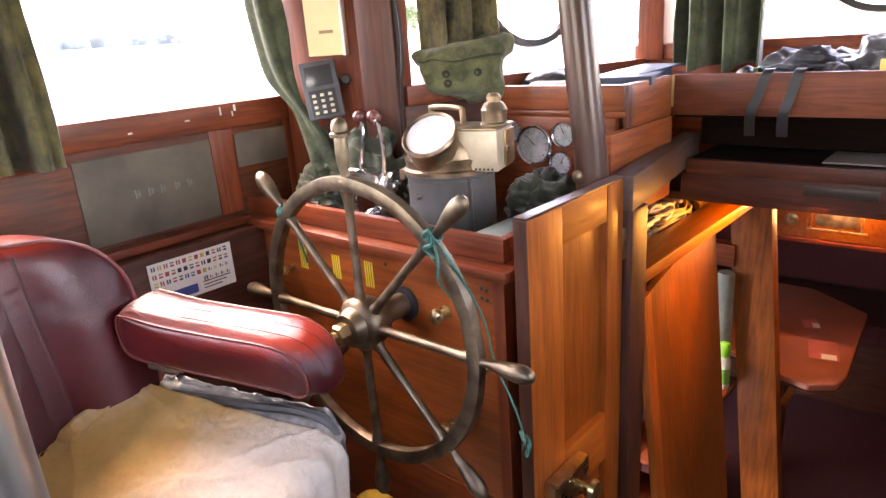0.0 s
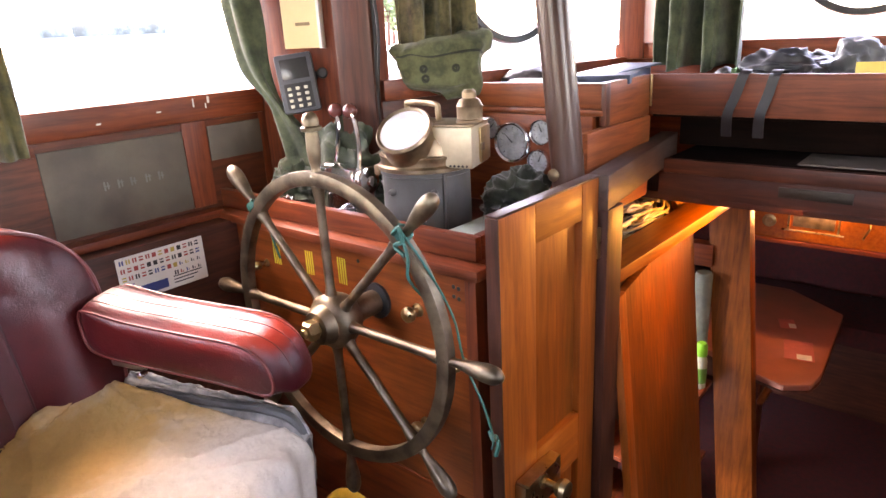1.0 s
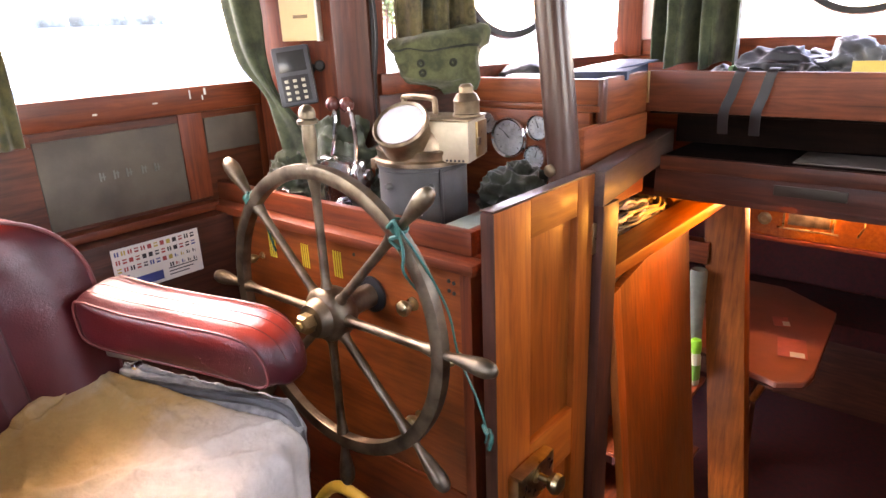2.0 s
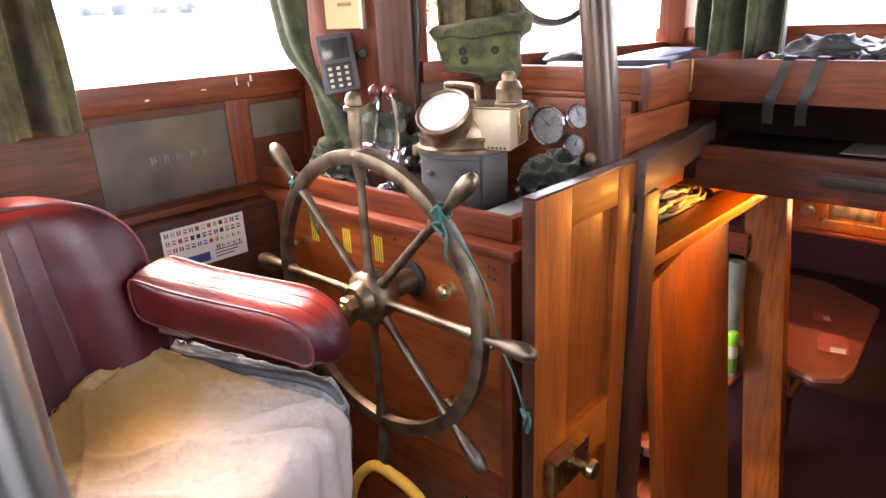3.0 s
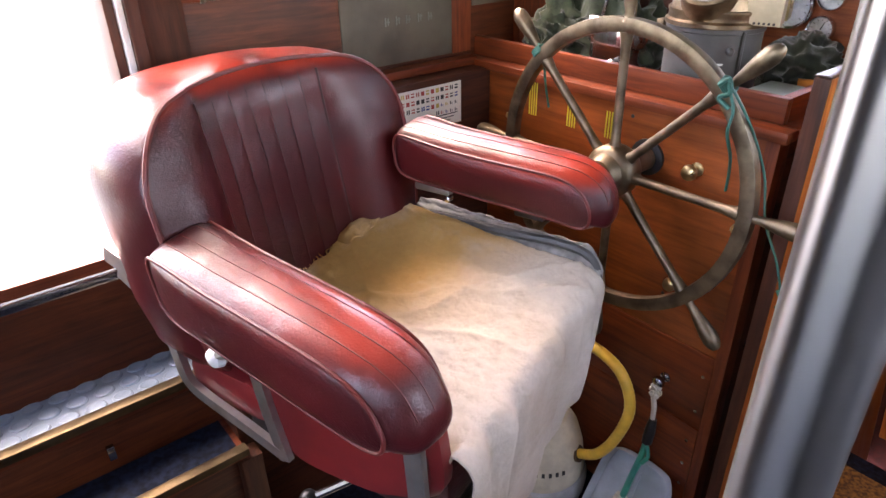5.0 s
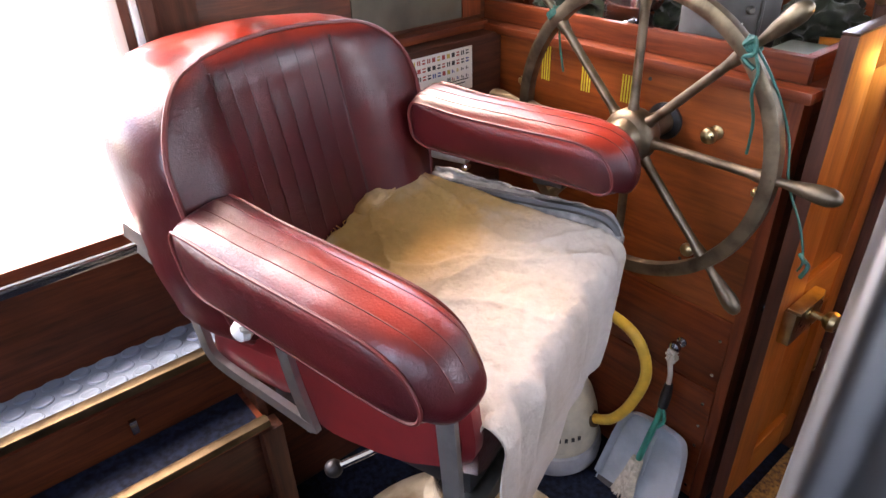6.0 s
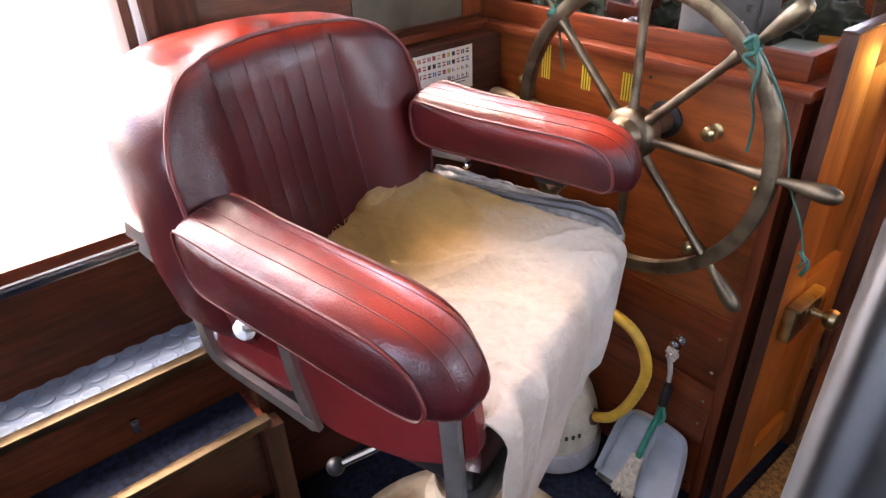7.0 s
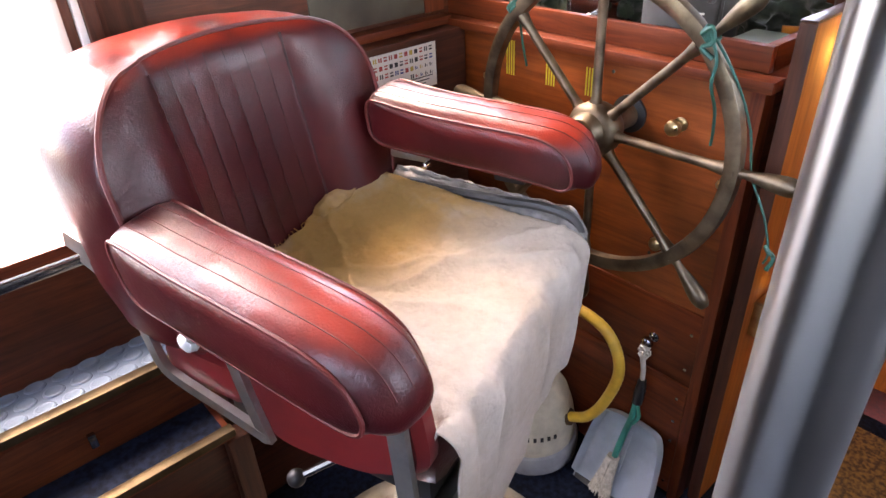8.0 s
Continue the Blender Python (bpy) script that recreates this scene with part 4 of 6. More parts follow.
for y0 in (-0.134, 0.134):
    pts = [(back_u(y0, z) + 0.0015, y0, z) for z in [0.88 + 0.01 * i for i in range(37)]]
    part("piping", tube(bmesh.new(), pts, 0.0024, 6), STITCH, back)
for i in range(1, 7):
    y0 = -0.134 + 0.0383 * i
    pts = [(back_u(y0, z) + 0.001, y0, z) for z in [0.88 + 0.01 * j for j in range(37)]]
    part("pleat_seam", tube(bmesh.new(), pts, 0.0006, 4), STITCH, back)


def armrest(prof, y_in, y_out, tilt, skew, label):
    """A boxed cushion: two cheeks of the side profile prof (x, z), piped round, and a strip swelling between them.
    y_in and y_out give each cheek's place at the back and at the front; tilt lowers the outer cheek, skew sets the inner one ahead."""
    x0, x1 = -0.365, 0.052
    side = [Vector((p.x, 0, p.y)) for p in spline([(x, z, 0) for x, z in prof], 7, True)]
    k = len(side)
    mid = sum(side, Vector()) / k

    def at(i, q):
        """The strip at profile point i, q from -1 (inner piping) to 1 (outer)."""
        p = side[i]
        f = (p.x - x0) / (x1 - x0)
        ya, yb = y_in[0] + (y_in[1] - y_in[0]) * f, y_out[0] + (y_out[1] - y_out[0]) * f
        t = (side[(i + 1) % k] - side[i - 1]).normalized()
        nrm = Vector((-t.z, 0, t.x))
        if nrm.dot(p - mid) < 0:
            nrm = -nrm
        front = max(0.0, nrm.x) if p.x > -0.1 else 0.0
        swell = (0.008 + 0.024 * front + 0.006 * math.sin(math.pi * min(1, max(0, f)))) * (1 - abs(q) ** 3.4) * (0.5 if nrm.z < -0.5 else 1)
        z = Vector((0, 0, -tilt * (q + 1) / 2 * max(0, nrm.z)))
        return Vector((p.x + skew * f * (1 - q) / 2, (ya + yb) / 2 + (yb - ya) / 2 * q, p.z)) + nrm * swell + z

    bm = bmesh.new()
    across = [-1 + 2 * j / 16 for j in range(17)]
    rings = [[bm.verts.new(at(i, q)) for i in range(k)] for q in across]
    # the cheeks, each swelling outwards a little
    for sgn, edge in ((-1, rings[0]), (1, rings[-1])):
        c = sum((v.co for v in edge), Vector()) / k
        dirn = 1.0 if (y_out[0] - y_in[0]) * sgn > 0 else -1.0
        chain = [edge]
        for f, d in ((0.93, 0.004), (0.8, 0.008), (0.55, 0.010), (0.25, 0.011), (0.03, 0.011)):
            chain.append([bm.verts.new(c + (v.co - c) * f + Vector((0, dirn * d, 0))) for v in edge])
        for u, v in zip(chain, chain[1:]):
            for j in range(k):
                bm.faces.new((u[j], u[(j + 1) % k], v[(j + 1) % k], v[j]))
        bm.faces.new(chain[-1])
    for u, v in zip(rings, rings[1:]):
        for j in range(k):
            bm.faces.new((u[j], u[(j + 1) % k], v[(j + 1) % k], v[j]))
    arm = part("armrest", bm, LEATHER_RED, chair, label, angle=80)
    for q in (-1, 1):
        part("piping", tube(bmesh.new(), [at(i, q) + Vector((0, 0.0015 * q * (1 if y_out[0] > y_in[0] else -1), 0)) for i in range(k)], 0.0029, 6, True), PIPING, arm, "worn red piping")
    for q in (-0.55, 0.0, 0.5):
        part("stitched_seam", tube(bmesh.new(), [at(i, q) for i in range(k) if side[i].z > mid.z - 0.02], 0.0009, 4), PIPING, arm)
    return arm


armrest([(-0.345, 1.006), (-0.26, 0.996), (-0.14, 0.989), (-0.03, 0.982), (0.034, 0.984), (0.053, 1.004), (0.047, 1.034), (0.022, 1.065), (-0.03, 1.082), (-0.14, 1.089), (-0.25, 1.094), (-0.335, 1.103), (-0.362, 1.098), (-0.368, 1.06)],
        (-0.222, -0.268), (-0.320, -0.361), 0.012, 0.014, "creased red leather arm pad with worn scarlet top")
armrest([(-0.33, 1.028), (-0.22, 1.018), (-0.1, 1.013), (0.0, 1.007), (0.036, 1.004), (0.051, 1.018), (0.047, 1.048), (0.026, 1.074), (-0.02, 1.088), (-0.13, 1.092), (-0.24, 1.097), (-0.325, 1.107), (-0.346, 1.102), (-0.350, 1.07)],
        (0.219, 0.216), (0.318, 0.312), -0.010, 0.004, "red leather arm pad with worn scarlet end")

part("seat_cushion", box(bmesh.new(), -0.41, 0.06, -0.245, 0.245, 0.765, 0.872, 0.035), LEATHER_RED, chair)


def side_skirt(y0, y1):
    prof = [(-0.25, 0.90), (-0.1, 0.945), (0.03, 0.95), (0.056, 0.89), (0.052, 0.826), (-0.005, 0.794), (-0.047, 0.777), (-0.128, 0.764), (-0.2, 0.764), (-0.238, 0.80), (-0.25, 0.85)]
    bm = bmesh.new()
    mid = Vector((-0.1, 0, 0.86))
    rings = []
    for k, y in ((1.0, y0), (1.0, y0 * 0.4 + y1 * 0.6), (0.93, y1)):
        rings.append([bm.verts.new((mid.x + (q.x - mid.x) * k, y, mid.z + (q.y - mid.z) * k)) for q in spline([(a, c, 0) for a, c in prof], 4, True)])
    skin(bm, rings)
    return bm


part("side_skirt", side_skirt(-0.236, -0.270), VINYL, chair, "red vinyl side skirt")
part("back_skirt", box(bmesh.new(), -0.425, -0.258, -0.268, -0.2, 0.795, 0.868, 0.03), VINYL, chair, "padded red vinyl corner of the seat")


def flat_bar(pts, width, y, thick):
    """A flat bar along points (u, z) of an upright plane at y."""
    pts = spline([(u, z, 0) for u, z in pts], 5)
    bm = bmesh.new()
    rings = []
    for i, q in enumerate(pts):
        t = (pts[min(i + 1, len(pts) - 1)] - pts[max(i - 1, 0)]).normalized()
        nrm = Vector((-t.y, t.x, 0)) * width / 2
        rings.append([bm.verts.new((q.x + sx * nrm.x, y + sy * thick / 2, q.y + sx * nrm.y)) for sx, sy in ((-1, -1), (1, -1), (1, 1), (-1, 1))])
    skin(bm, rings)
    return bm


for sgn in (-1, 1):
    y = sgn * 0.276
    fr = part("side_frame", flat_bar([(-0.50, 1.035), (-0.468, 0.995), (-0.44, 0.935), (-0.428, 0.87), (-0.417, 0.828), (-0.384, 0.81), (-0.29, 0.789), (-0.212, 0.770)], 0.020, y, 0.012), ALU, chair, "polished cast aluminium side frame")
    if sgn < 0:
        part("strut", flat_bar([(-0.262, 0.99), (-0.247, 0.93), (-0.234, 0.85), (-0.212, 0.762)], 0.022, y, 0.011), ALU, fr)
    part("bracket", flat_bar([(-0.525, 1.04), (-0.48, 1.027), (-0.42, 1.012)], 0.028, y + sgn * 0.004, 0.03), ALU, fr)
    part("bracket", flat_bar([(-0.52, 1.005), (-0.47, 0.985), (-0.40, 0.98)], 0.026, y, 0.018), ALU, fr)
    if sgn < 0:
        part("front_bar", flat_bar([(0.034, 0.99), (0.038, 0.90), (0.043, 0.80), (0.046, 0.66)], 0.027, sgn * 0.288, 0.010), ALU, chair, "grey steel front bar")
    part("arm_plate", box(bmesh.new(), -0.11, -0.05, sgn * 0.285 - 0.02, sgn * 0.285 + 0.02, 0.972, 1.0, 0.003), BLACK, chair)
    if sgn > 0:
        part("arm_bracket", box(bmesh.new(), -0.315, -0.235, 0.232, 0.255, 0.995, 1.012, 0.005), ALU, chair, "grey cast bracket under the arm pad")
        part("bracket_bolt", lathe(bmesh.new(), [(0.006, 0), (0.006, 0.014), (0.003, 0.016)], along((-0.225, 0.224, 1.0), (-0.225, 0.0, 1.0)), 10), CHROME, chair)
        continue
    m = along((-0.31, sgn * 0.262, 0.925), (-0.31, sgn * 2, 0.95))
    part("tension_knob", lathe(bmesh.new(), [(0.008, 0), (0.008, 0.012), (0.014, 0.016), (0.018, 0.026), (0.014, 0.036), (0.006, 0.04), (0, 0.04)], m, 14), WHITE, chair, "white plastic knob")
    part("tension_arm", tube(bmesh.new(), [(-0.30, sgn * 0.29, 0.935), (-0.265, sgn * 0.295, 0.955), (-0.25, sgn * 0.295, 0.985)], 0.009, 8), ALU, chair)
part("cross_bar", box(bmesh.new(), 0.015, 0.05, -0.27, 0.27, 0.665, 0.70, 0.006), ALU, chair)
part("seat_pan", box(bmesh.new(), -0.36, 0.03, -0.22, 0.22, 0.70, 0.765, 0.012), BLACK, chair)
ped = part("pedestal", lathe(bmesh.new(), [(0.335, 0.0), (0.335, 0.03), (0.32, 0.06), (0.27, 0.088), (0.16, 0.105), (0.09, 0.125), (0.075, 0.16), (0.072, 0.36)], Matrix.Translation((-0.13, 0, 0)), 48), PLAINBASE, chair, "worn cream enamelled pedestal base with rust stains")
part("piston", lathe(bmesh.new(), [(0.05, 0.36), (0.05, 0.70)], Matrix.Translation((-0.13, 0, 0)), 28), CHROME, ped, "chrome piston")
lev = part("lever", tube(bmesh.new(), [(-0.14, -0.06, 0.63), (-0.22, -0.15, 0.585), (-0.262, -0.195, 0.567)], 0.007, 8), CHROME, chair, "chrome height lever")
part("lever_ball", lathe(bmesh.new(), [(0, -0.017)] + [(0.017 * math.cos(radians(a)), 0.017 * math.sin(radians(a))) for a in range(-75, 76, 15)] + [(0, 0.017)], Matrix.Translation((-0.268, -0.2, 0.564)), 16), BLACK, lev, "black ball")
part("footrest_bolt", tube(bmesh.new(), [(0.03, -0.3, 0.70), (0.03, -0.24, 0.70)], 0.012, 8), CHROME, chair)

# the cloth over the seat
cloth = thing("seat_cloth", pose(0.157, -0.4693, 0, 0, 0, 18.49) @ pose(-0.15, 0, 0.875), "stained off-white canvas cloth draped over the chair seat", "cloth")
CH = pose(0.157, -0.4693, 0, 0, 0, 18.49)


def cloth_at(s, t):
    v = -0.243 + 0.497 * t + 0.006 * noise.noise(Vector((s * 9, t * 3, 1)))
    w = min(1, max(0, (t - 0.02) / 0.98))
    drop = 0.50 - 0.33 * w ** 1.0 + 0.012 * noise.noise(Vector((t * 14, 3, 0)))
    flat, bend = 0.452, 0.06
    run_ = s * (flat + bend + drop)
    far = min(1, max(0, (v + 0.01) / 0.26))
    far = far * far * (3 - 2 * far)
    zt = 0.892 + far * (0.055 - 0.034 * min(1, run_ / flat))
    u0 = -0.405 + 0.02 * noise.noise(Vector((t * 11, 7, 2))) + 0.03 * max(0, 0.35 - t)
    if run_ < flat:
        u, z = u0 + run_, zt
        lo = (run_ / flat)
        z += 0.012 * (1 - lo) - 0.014 * math.exp(-((u + 0.2) / 0.1) ** 2 - (v / 0.12) ** 2)
        amp = 1.0
    elif run_ < flat + bend:
        a = (run_ - flat) / bend * math.pi / 2
        u, z = u0 + flat + 0.038 * math.sin(a), zt - 0.038 * (1 - math.cos(a))
        amp = 0.8
    else:
        e = run_ - flat - bend
        u, z = u0 + flat + 0.038 - 0.05 * e - 0.10 * max(0, e - 0.12), zt - 0.038 - e
        u += 0.004 * math.sin(v * 34 + 1.2) * min(1, e / 0.15) + 0.012 * noise.noise(Vector((v * 14, e * 3, 5))) * min(1, e / 0.1)
        amp = 0.4
    q = Vector((u * 9, v * 9, 0))
    warp = q + 0.25 * Vector((noise.noise(q * 1.3), noise.noise(q * 1.3 + Vector((4, 4, 4))), 0))
    ridge = max(0.0, 1 - 5 * abs(noise.noise(Vector((warp.x * 0.35, warp.y * 0.9, 1.0))))) + 0.4 * max(0.0, 1 - 5 * abs(noise.noise(Vector((warp.x * 1.5, warp.y * 0.6, 7.0)))))
    fold = 0.0035 * ridge + 0.008 * noise.noise(q * 0.8) + 0.0025 * noise.noise(q * 4) + 0.002 * noise.noise(q * 8) + 0.0014 * noise.noise(q * 17)
    crease = 0.0
    for h, k, c0, w in ((0.009, 0.55, 0.06, 0.012), (0.007, -0.35, 0.17, 0.010), (0.008, 0.2, -0.04, 0.014), (0.006, 1.3, 0.02, 0.009), (0.006, -0.9, -0.10, 0.011)):
        # long soft folds that run across the seat
        dd = (v - c0 - k * (u + 0.15) + 0.02 * noise.noise(Vector((u * 12, v * 12, c0 * 9)))) / math.sqrt(1 + k * k)
        crease += 1.9 * h * math.exp(-abs(dd) / w) * (0.5 + 0.5 * noise.noise(Vector((u * 5, v * 5, h * 900))))
    z += amp * (fold * 0.75 - 0.007 + crease)
    if s < 0.07:
        z += 0.012 * (1 - s / 0.07) * abs(noise.noise(Vector((t * 8, 4, 4)))) * 2
    # the edges turn down at the sides
    if run_ < flat:
        z -= 0.02 * max(0, 0.06 - t) / 0.06
    return Vector((u, v, z))


bm = grid(bmesh.new(), lambda s, t: CH @ cloth_at(s, t), 220, 150)
thicken(part("sheet", bm, CANVAS, cloth, angle=80), 0.003)


def cloth_flap(s, t):
    """The back hem, turned over and lying on the cloth, its loose edge lifted in waves."""
    v = 0.09 + 0.162 * s
    p = cloth_at(0.058 * t * (0.55 + 0.45 * math.sin(math.pi * (0.15 + 0.7 * s)) + 0.25 * noise.noise(Vector((s * 6, 1, 3)))), (v + 0.243) / 0.497)
    lift = 0.0035 + 0.007 * math.sin(math.pi * min(1, t * 1.15)) + 0.007 * t * abs(noise.noise(Vector((v * 34, 5, 2)))) + 0.003 * noise.noise(Vector((v * 40, t * 4, 8)))
    return CH @ Vector((p.x, v, p.z + lift * min(1, s / 0.06)))


thicken(part("turned_hem", grid(bmesh.new(), cloth_flap, 60, 20), CANVAS, cloth, "turned-over frayed back hem", angle=80), 0.003)
for i in range(22):
    p = CH @ cloth_at(0.0, 0.30 + 0.43 * i / 22)
    part("frayed_thread", tube(bmesh.new(), [p, p + Vector((-0.006 - 0.004 * math.sin(i * 2.3), 0.004 * math.sin(i * 1.7), 0.004)), p + Vector((-0.011 - 0.005 * math.cos(i), 0.006 * math.cos(i * 2.1), 0.001 + 0.006 * abs(math.sin(i))))], [0.0016, 0.0012, 0.0006], 4), CANVAS, cloth)


RAIL = ((-0.3, 0.262, 0.93), (-0.1, 0.264, 0.935), (-0.01, 0.266, 0.938), (0.045, 0.268, 0.925), (0.066, 0.266, 0.88), (0.066, 0.262, 0.80), (0.06, 0.26, 0.70))


def under_sheet(s, t):
    """The grey cover that shows past the edge of the cloth, crumpled over the seat's far edge."""
    u = -0.34 + 0.412 * s
    k = max(0.0, (s - 0.9) / 0.1)
    v = 0.236 + 0.052 * math.sin(min(1, t / 0.6) * math.pi / 2) - 0.012 * k
    z = 0.914 - 0.012 * s - 0.035 * k * k - 0.15 * max(0, t - 0.6) + 0.045 * math.sin(min(1, t / 1.1) * math.pi)
    q = Vector((u * 14, t * 5, 3))
    z += 0.011 * abs(noise.noise(q)) + 0.005 * noise.noise(q * 2.7)
    return CH @ Vector((u, v + 0.008 * noise.noise(q * 1.7), z - 0.012))


us = thing("seat_cover", CH @ Vector((-0.1, 0.25, 0.875)), "crumpled blue-grey plastic cover under the canvas cloth", "cover")
thicken(part("sheet", grid(bmesh.new(), under_sheet, 90, 40), BAGPALE, us, angle=80), 0.002)
rail = thing("arm_rail", CH @ Vector((0.05, 0.26, 0.8)), "bent grey steel rail under the arm pad", "rail")
part("rail_tube", tube(bmesh.new(), spline([CH @ Vector(p) for p in RAIL], 6), 0.009, 8), GREYP, rail)

# ---- binnacle compass ----
BX, BY = 0.005, 0.297
bc = thing("binnacle_compass", (BX, BY, 1.095), "brass binnacle compass on a grey drum with lamp box", "compass")
TB = Matrix.Translation((BX, BY, 0))
part("drum", lathe(bmesh.new(), [(0.1, 1.095), (0.1, 1.105), (0.097, 1.107), (0.097, 1.255), (0.1, 1.257), (0.1, 1.265)], TB, 40), GREYP, bc, "grey painted steel drum")
part("collar", lathe(bmesh.new(), [(0.1, 1.265), (0.104, 1.267), (0.104, 1.275), (0.098, 1.279), (0.098, 1.29), (0.1, 1.293), (0.1, 1.298), (0.094, 1.30)], TB, 40), COPPER, bc)
part("hood", lathe(bmesh.new(), [(0.094, 1.30), (0.092, 1.318), (0.083, 1.336), (0.068, 1.352), (0.045, 1.364), (0, 1.37)], TB, 40), COPPER, bc, "tarnished brass hood")
LN = Vector((0.19, -0.63, 0.75)).normalized()
LC = Vector((0.022, 0.222, 1.345)) + LN * 0.010
ml = along(LC, LC + LN)
part("window_tube", lathe(bmesh.new(), [(0.062, -0.085), (0.056, -0.006), (0.060, -0.004), (0.061, 0.004), (0.057, 0.009), (0.052, 0.006), (0.051, -0.02), (0.062, -0.085)], ml, 40), COPPER, bc)
# the card is pale to carry the white reflection on the glass above
part("compass_card", lathe(bmesh.new(), [(0.0505, -0.0035), (0.0, -0.003)], ml, 32), GLAREFACE, bc, "compass card, its pale grey holding the reflection on the glass")
for k in range(12):
    ca, sa = math.cos(k * math.pi / 6), math.sin(k * math.pi / 6)
    part("card_mark", tube(bmesh.new(), [ml @ Vector((ca * 0.034, sa * 0.034, -0.0025)), ml @ Vector((ca * 0.043, sa * 0.043, -0.0025))], 0.0008, 4), INK, bc)
g = part("glass", lathe(bmesh.new(), [(0.052, 0.0), (0.0525, 0.004), (0.0, 0.005)], ml, 40), GLAREGLASS, bc, "round tilted compass glass")
g.visible_shadow = False
part("handle", tube(bmesh.new(), spline([(-0.066, 0.325, 1.345), (-0.066, 0.325, 1.385), (-0.058, 0.323, 1.397), (0.026, 0.312, 1.397), (0.036, 0.311, 1.385), (0.037, 0.311, 1.352)], 6), 0.0065, 8), COPPER, bc, "worn brass carrying handle")
d1 = Vector((-0.31, 0.95, 0)).normalized()
mb = Matrix.Translation((0.150, 0.277, 0)) @ Matrix.Rotation(math.atan2(d1.y, d1.x), 4, "Z")
lb = part("lamp_box", box(bmesh.new(), 0.0, 0.11, 0.0, 0.11, 1.274, 1.358, 0.003, mb), plain("lamp_box_brass", (0.56, 0.47, 0.33), 0.5, 0.6, 0.1, 18, 0.05), bc, "dull brass lamp box")
part("lid", box(bmesh.new(), -0.003, 0.113, -0.003, 0.113, 1.3585, 1.363, 0.0015, mb), COPPER, lb)
part("sliding_door", box(bmesh.new(), 0.045, 0.105, -0.005, 0.0, 1.28, 1.352, 0.001, mb), BRASS, lb)
part("catch", box(bmesh.new(), 0.04, 0.056, -0.009, -0.004, 1.305, 1.32, 0.001, mb), COPPER, lb)
for k in range(5):
    part("vent_hole", lathe(bmesh.new(), [(0.0026, 0), (0.0026, 0.0012), (0, 0.0012)], mb @ along((0.0, 0.012 + k * 0.009, 1.279), (-1, 0.012 + k * 0.009, 1.279)), 8), BLACK, lb)
part("chimney", lathe(bmesh.new(), [(0.03, 1.363), (0.03, 1.368), (0.027, 1.37), (0.027, 1.392), (0.028, 1.395), (0.021, 1.408), (0.015, 1.411), (0.015, 1.422), (0.010, 1.428), (0, 1.429)], Matrix.Translation((0.113, 0.322, 0)), 24), COPPER, lb, "brass lamp chimney")
for a in (200, 265, 320):
    q = Vector((BX + 0.1 * math.cos(radians(a)), BY + 0.1 * math.sin(radians(a)), 1.235))
    o = Vector((math.cos(radians(a)), math.sin(radians(a)), 0))
    part("clamp_screw", lathe(bmesh.new(), [(0.008, 0), (0.008, 0.008), (0.005, 0.012), (0, 0.012)], along(q + Vector((0, 0, -0.01)) - o * 0.003, q + o + Vector((0, 0, -0.01))), 10), GREYP, bc)
part("number_plate", box(bmesh.new(), -0.02, 0.02, -0.1, -0.0975, 1.135, 1.15, 0.0, TB @ Matrix.Rotation(radians(-2), 4, "Z")), COPPER, bc)

part("hinge_pin", tube(bmesh.new(), [(BX + 0.09, BY - 0.045, 1.12), (BX + 0.09, BY - 0.045, 1.262)], 0.004, 6), GREYP, bc)
part("side_bracket", box(bmesh.new(), BX - 0.108, BX - 0.09, BY - 0.055, BY - 0.03, 1.245, 1.268, 0.003), COPPER, bc)

md = TB @ Matrix.Rotation(radians(-50), 4, "Z")
for y0, y1, z0, z1 in ((-0.006, -0.0025, 1.165, 1.2), (-0.0025, 0.008, 1.196, 1.2), (-0.0025, 0.005, 1.181, 1.185)):
    part("painted_mark", box(bmesh.new(), 0.0965, 0.0988, y0, y1, z0, z1, 0, md), PAPER, bc)

# ---- throttle control ----
th = thing("throttle_control", (-0.235, 0.285, 1.095), "chrome twin-lever engine control with dark red knobs", "throttle")
part("housing", box(bmesh.new(), -0.29, -0.18, 0.245, 0.325, 1.095, 1.25, 0.03), CHROME, th, "polished chrome housing")
for x in (-0.297, -0.173):
    m = along((x, 0.285, 1.215), (x + (0.1 if x > -0.2 else -0.1), 0.285, 1.215))
    part("side_disc", lathe(bmesh.new(), [(0.032, -0.02), (0.034, 0.0), (0.03, 0.008), (0.014, 0.012), (0.012, 0.02), (0, 0.021)], m, 24), CHROME, th)
part("cross_shaft", tube(bmesh.new(), [(-0.31, 0.285, 1.235), (-0.16, 0.285, 1.235)], 0.017, 12), CHROME, th)
part("cable_boss", lathe(bmesh.new(), [(0.016, 0), (0.016, 0.02), (0.011, 0.024), (0.011, 0.04), (0.007, 0.042), (0, 0.042)], along((-0.2, 0.245, 1.15), (-0.2, 0, 1.15)), 16), CHROME, th)
for ball, foot in (((-0.258, 0.324, 1.372), (-0.178, 0.262, 1.222)), ((-0.292, 0.309, 1.373), (-0.292, 0.285, 1.22))):
    b_, f_ = Vector(ball), Vector(foot)
    lv = part("lever", tube(bmesh.new(), spline([f_, f_.lerp(b_, 0.35) + Vector((0.014, 0, 0.02)), f_.lerp(b_, 0.75) + Vector((0.012, 0, 0.015)), b_], 6), 0.0058, 8), CHROME, th, "bent chrome lever")
    part("lever_knob", lathe(bmesh.new(), [(0.019 * math.cos(radians(a)), 0.019 * math.sin(radians(a))) for a in range(-90, 91, 15)], Matrix.Translation(b_), 18), BALL, lv, "dark red ball knob")

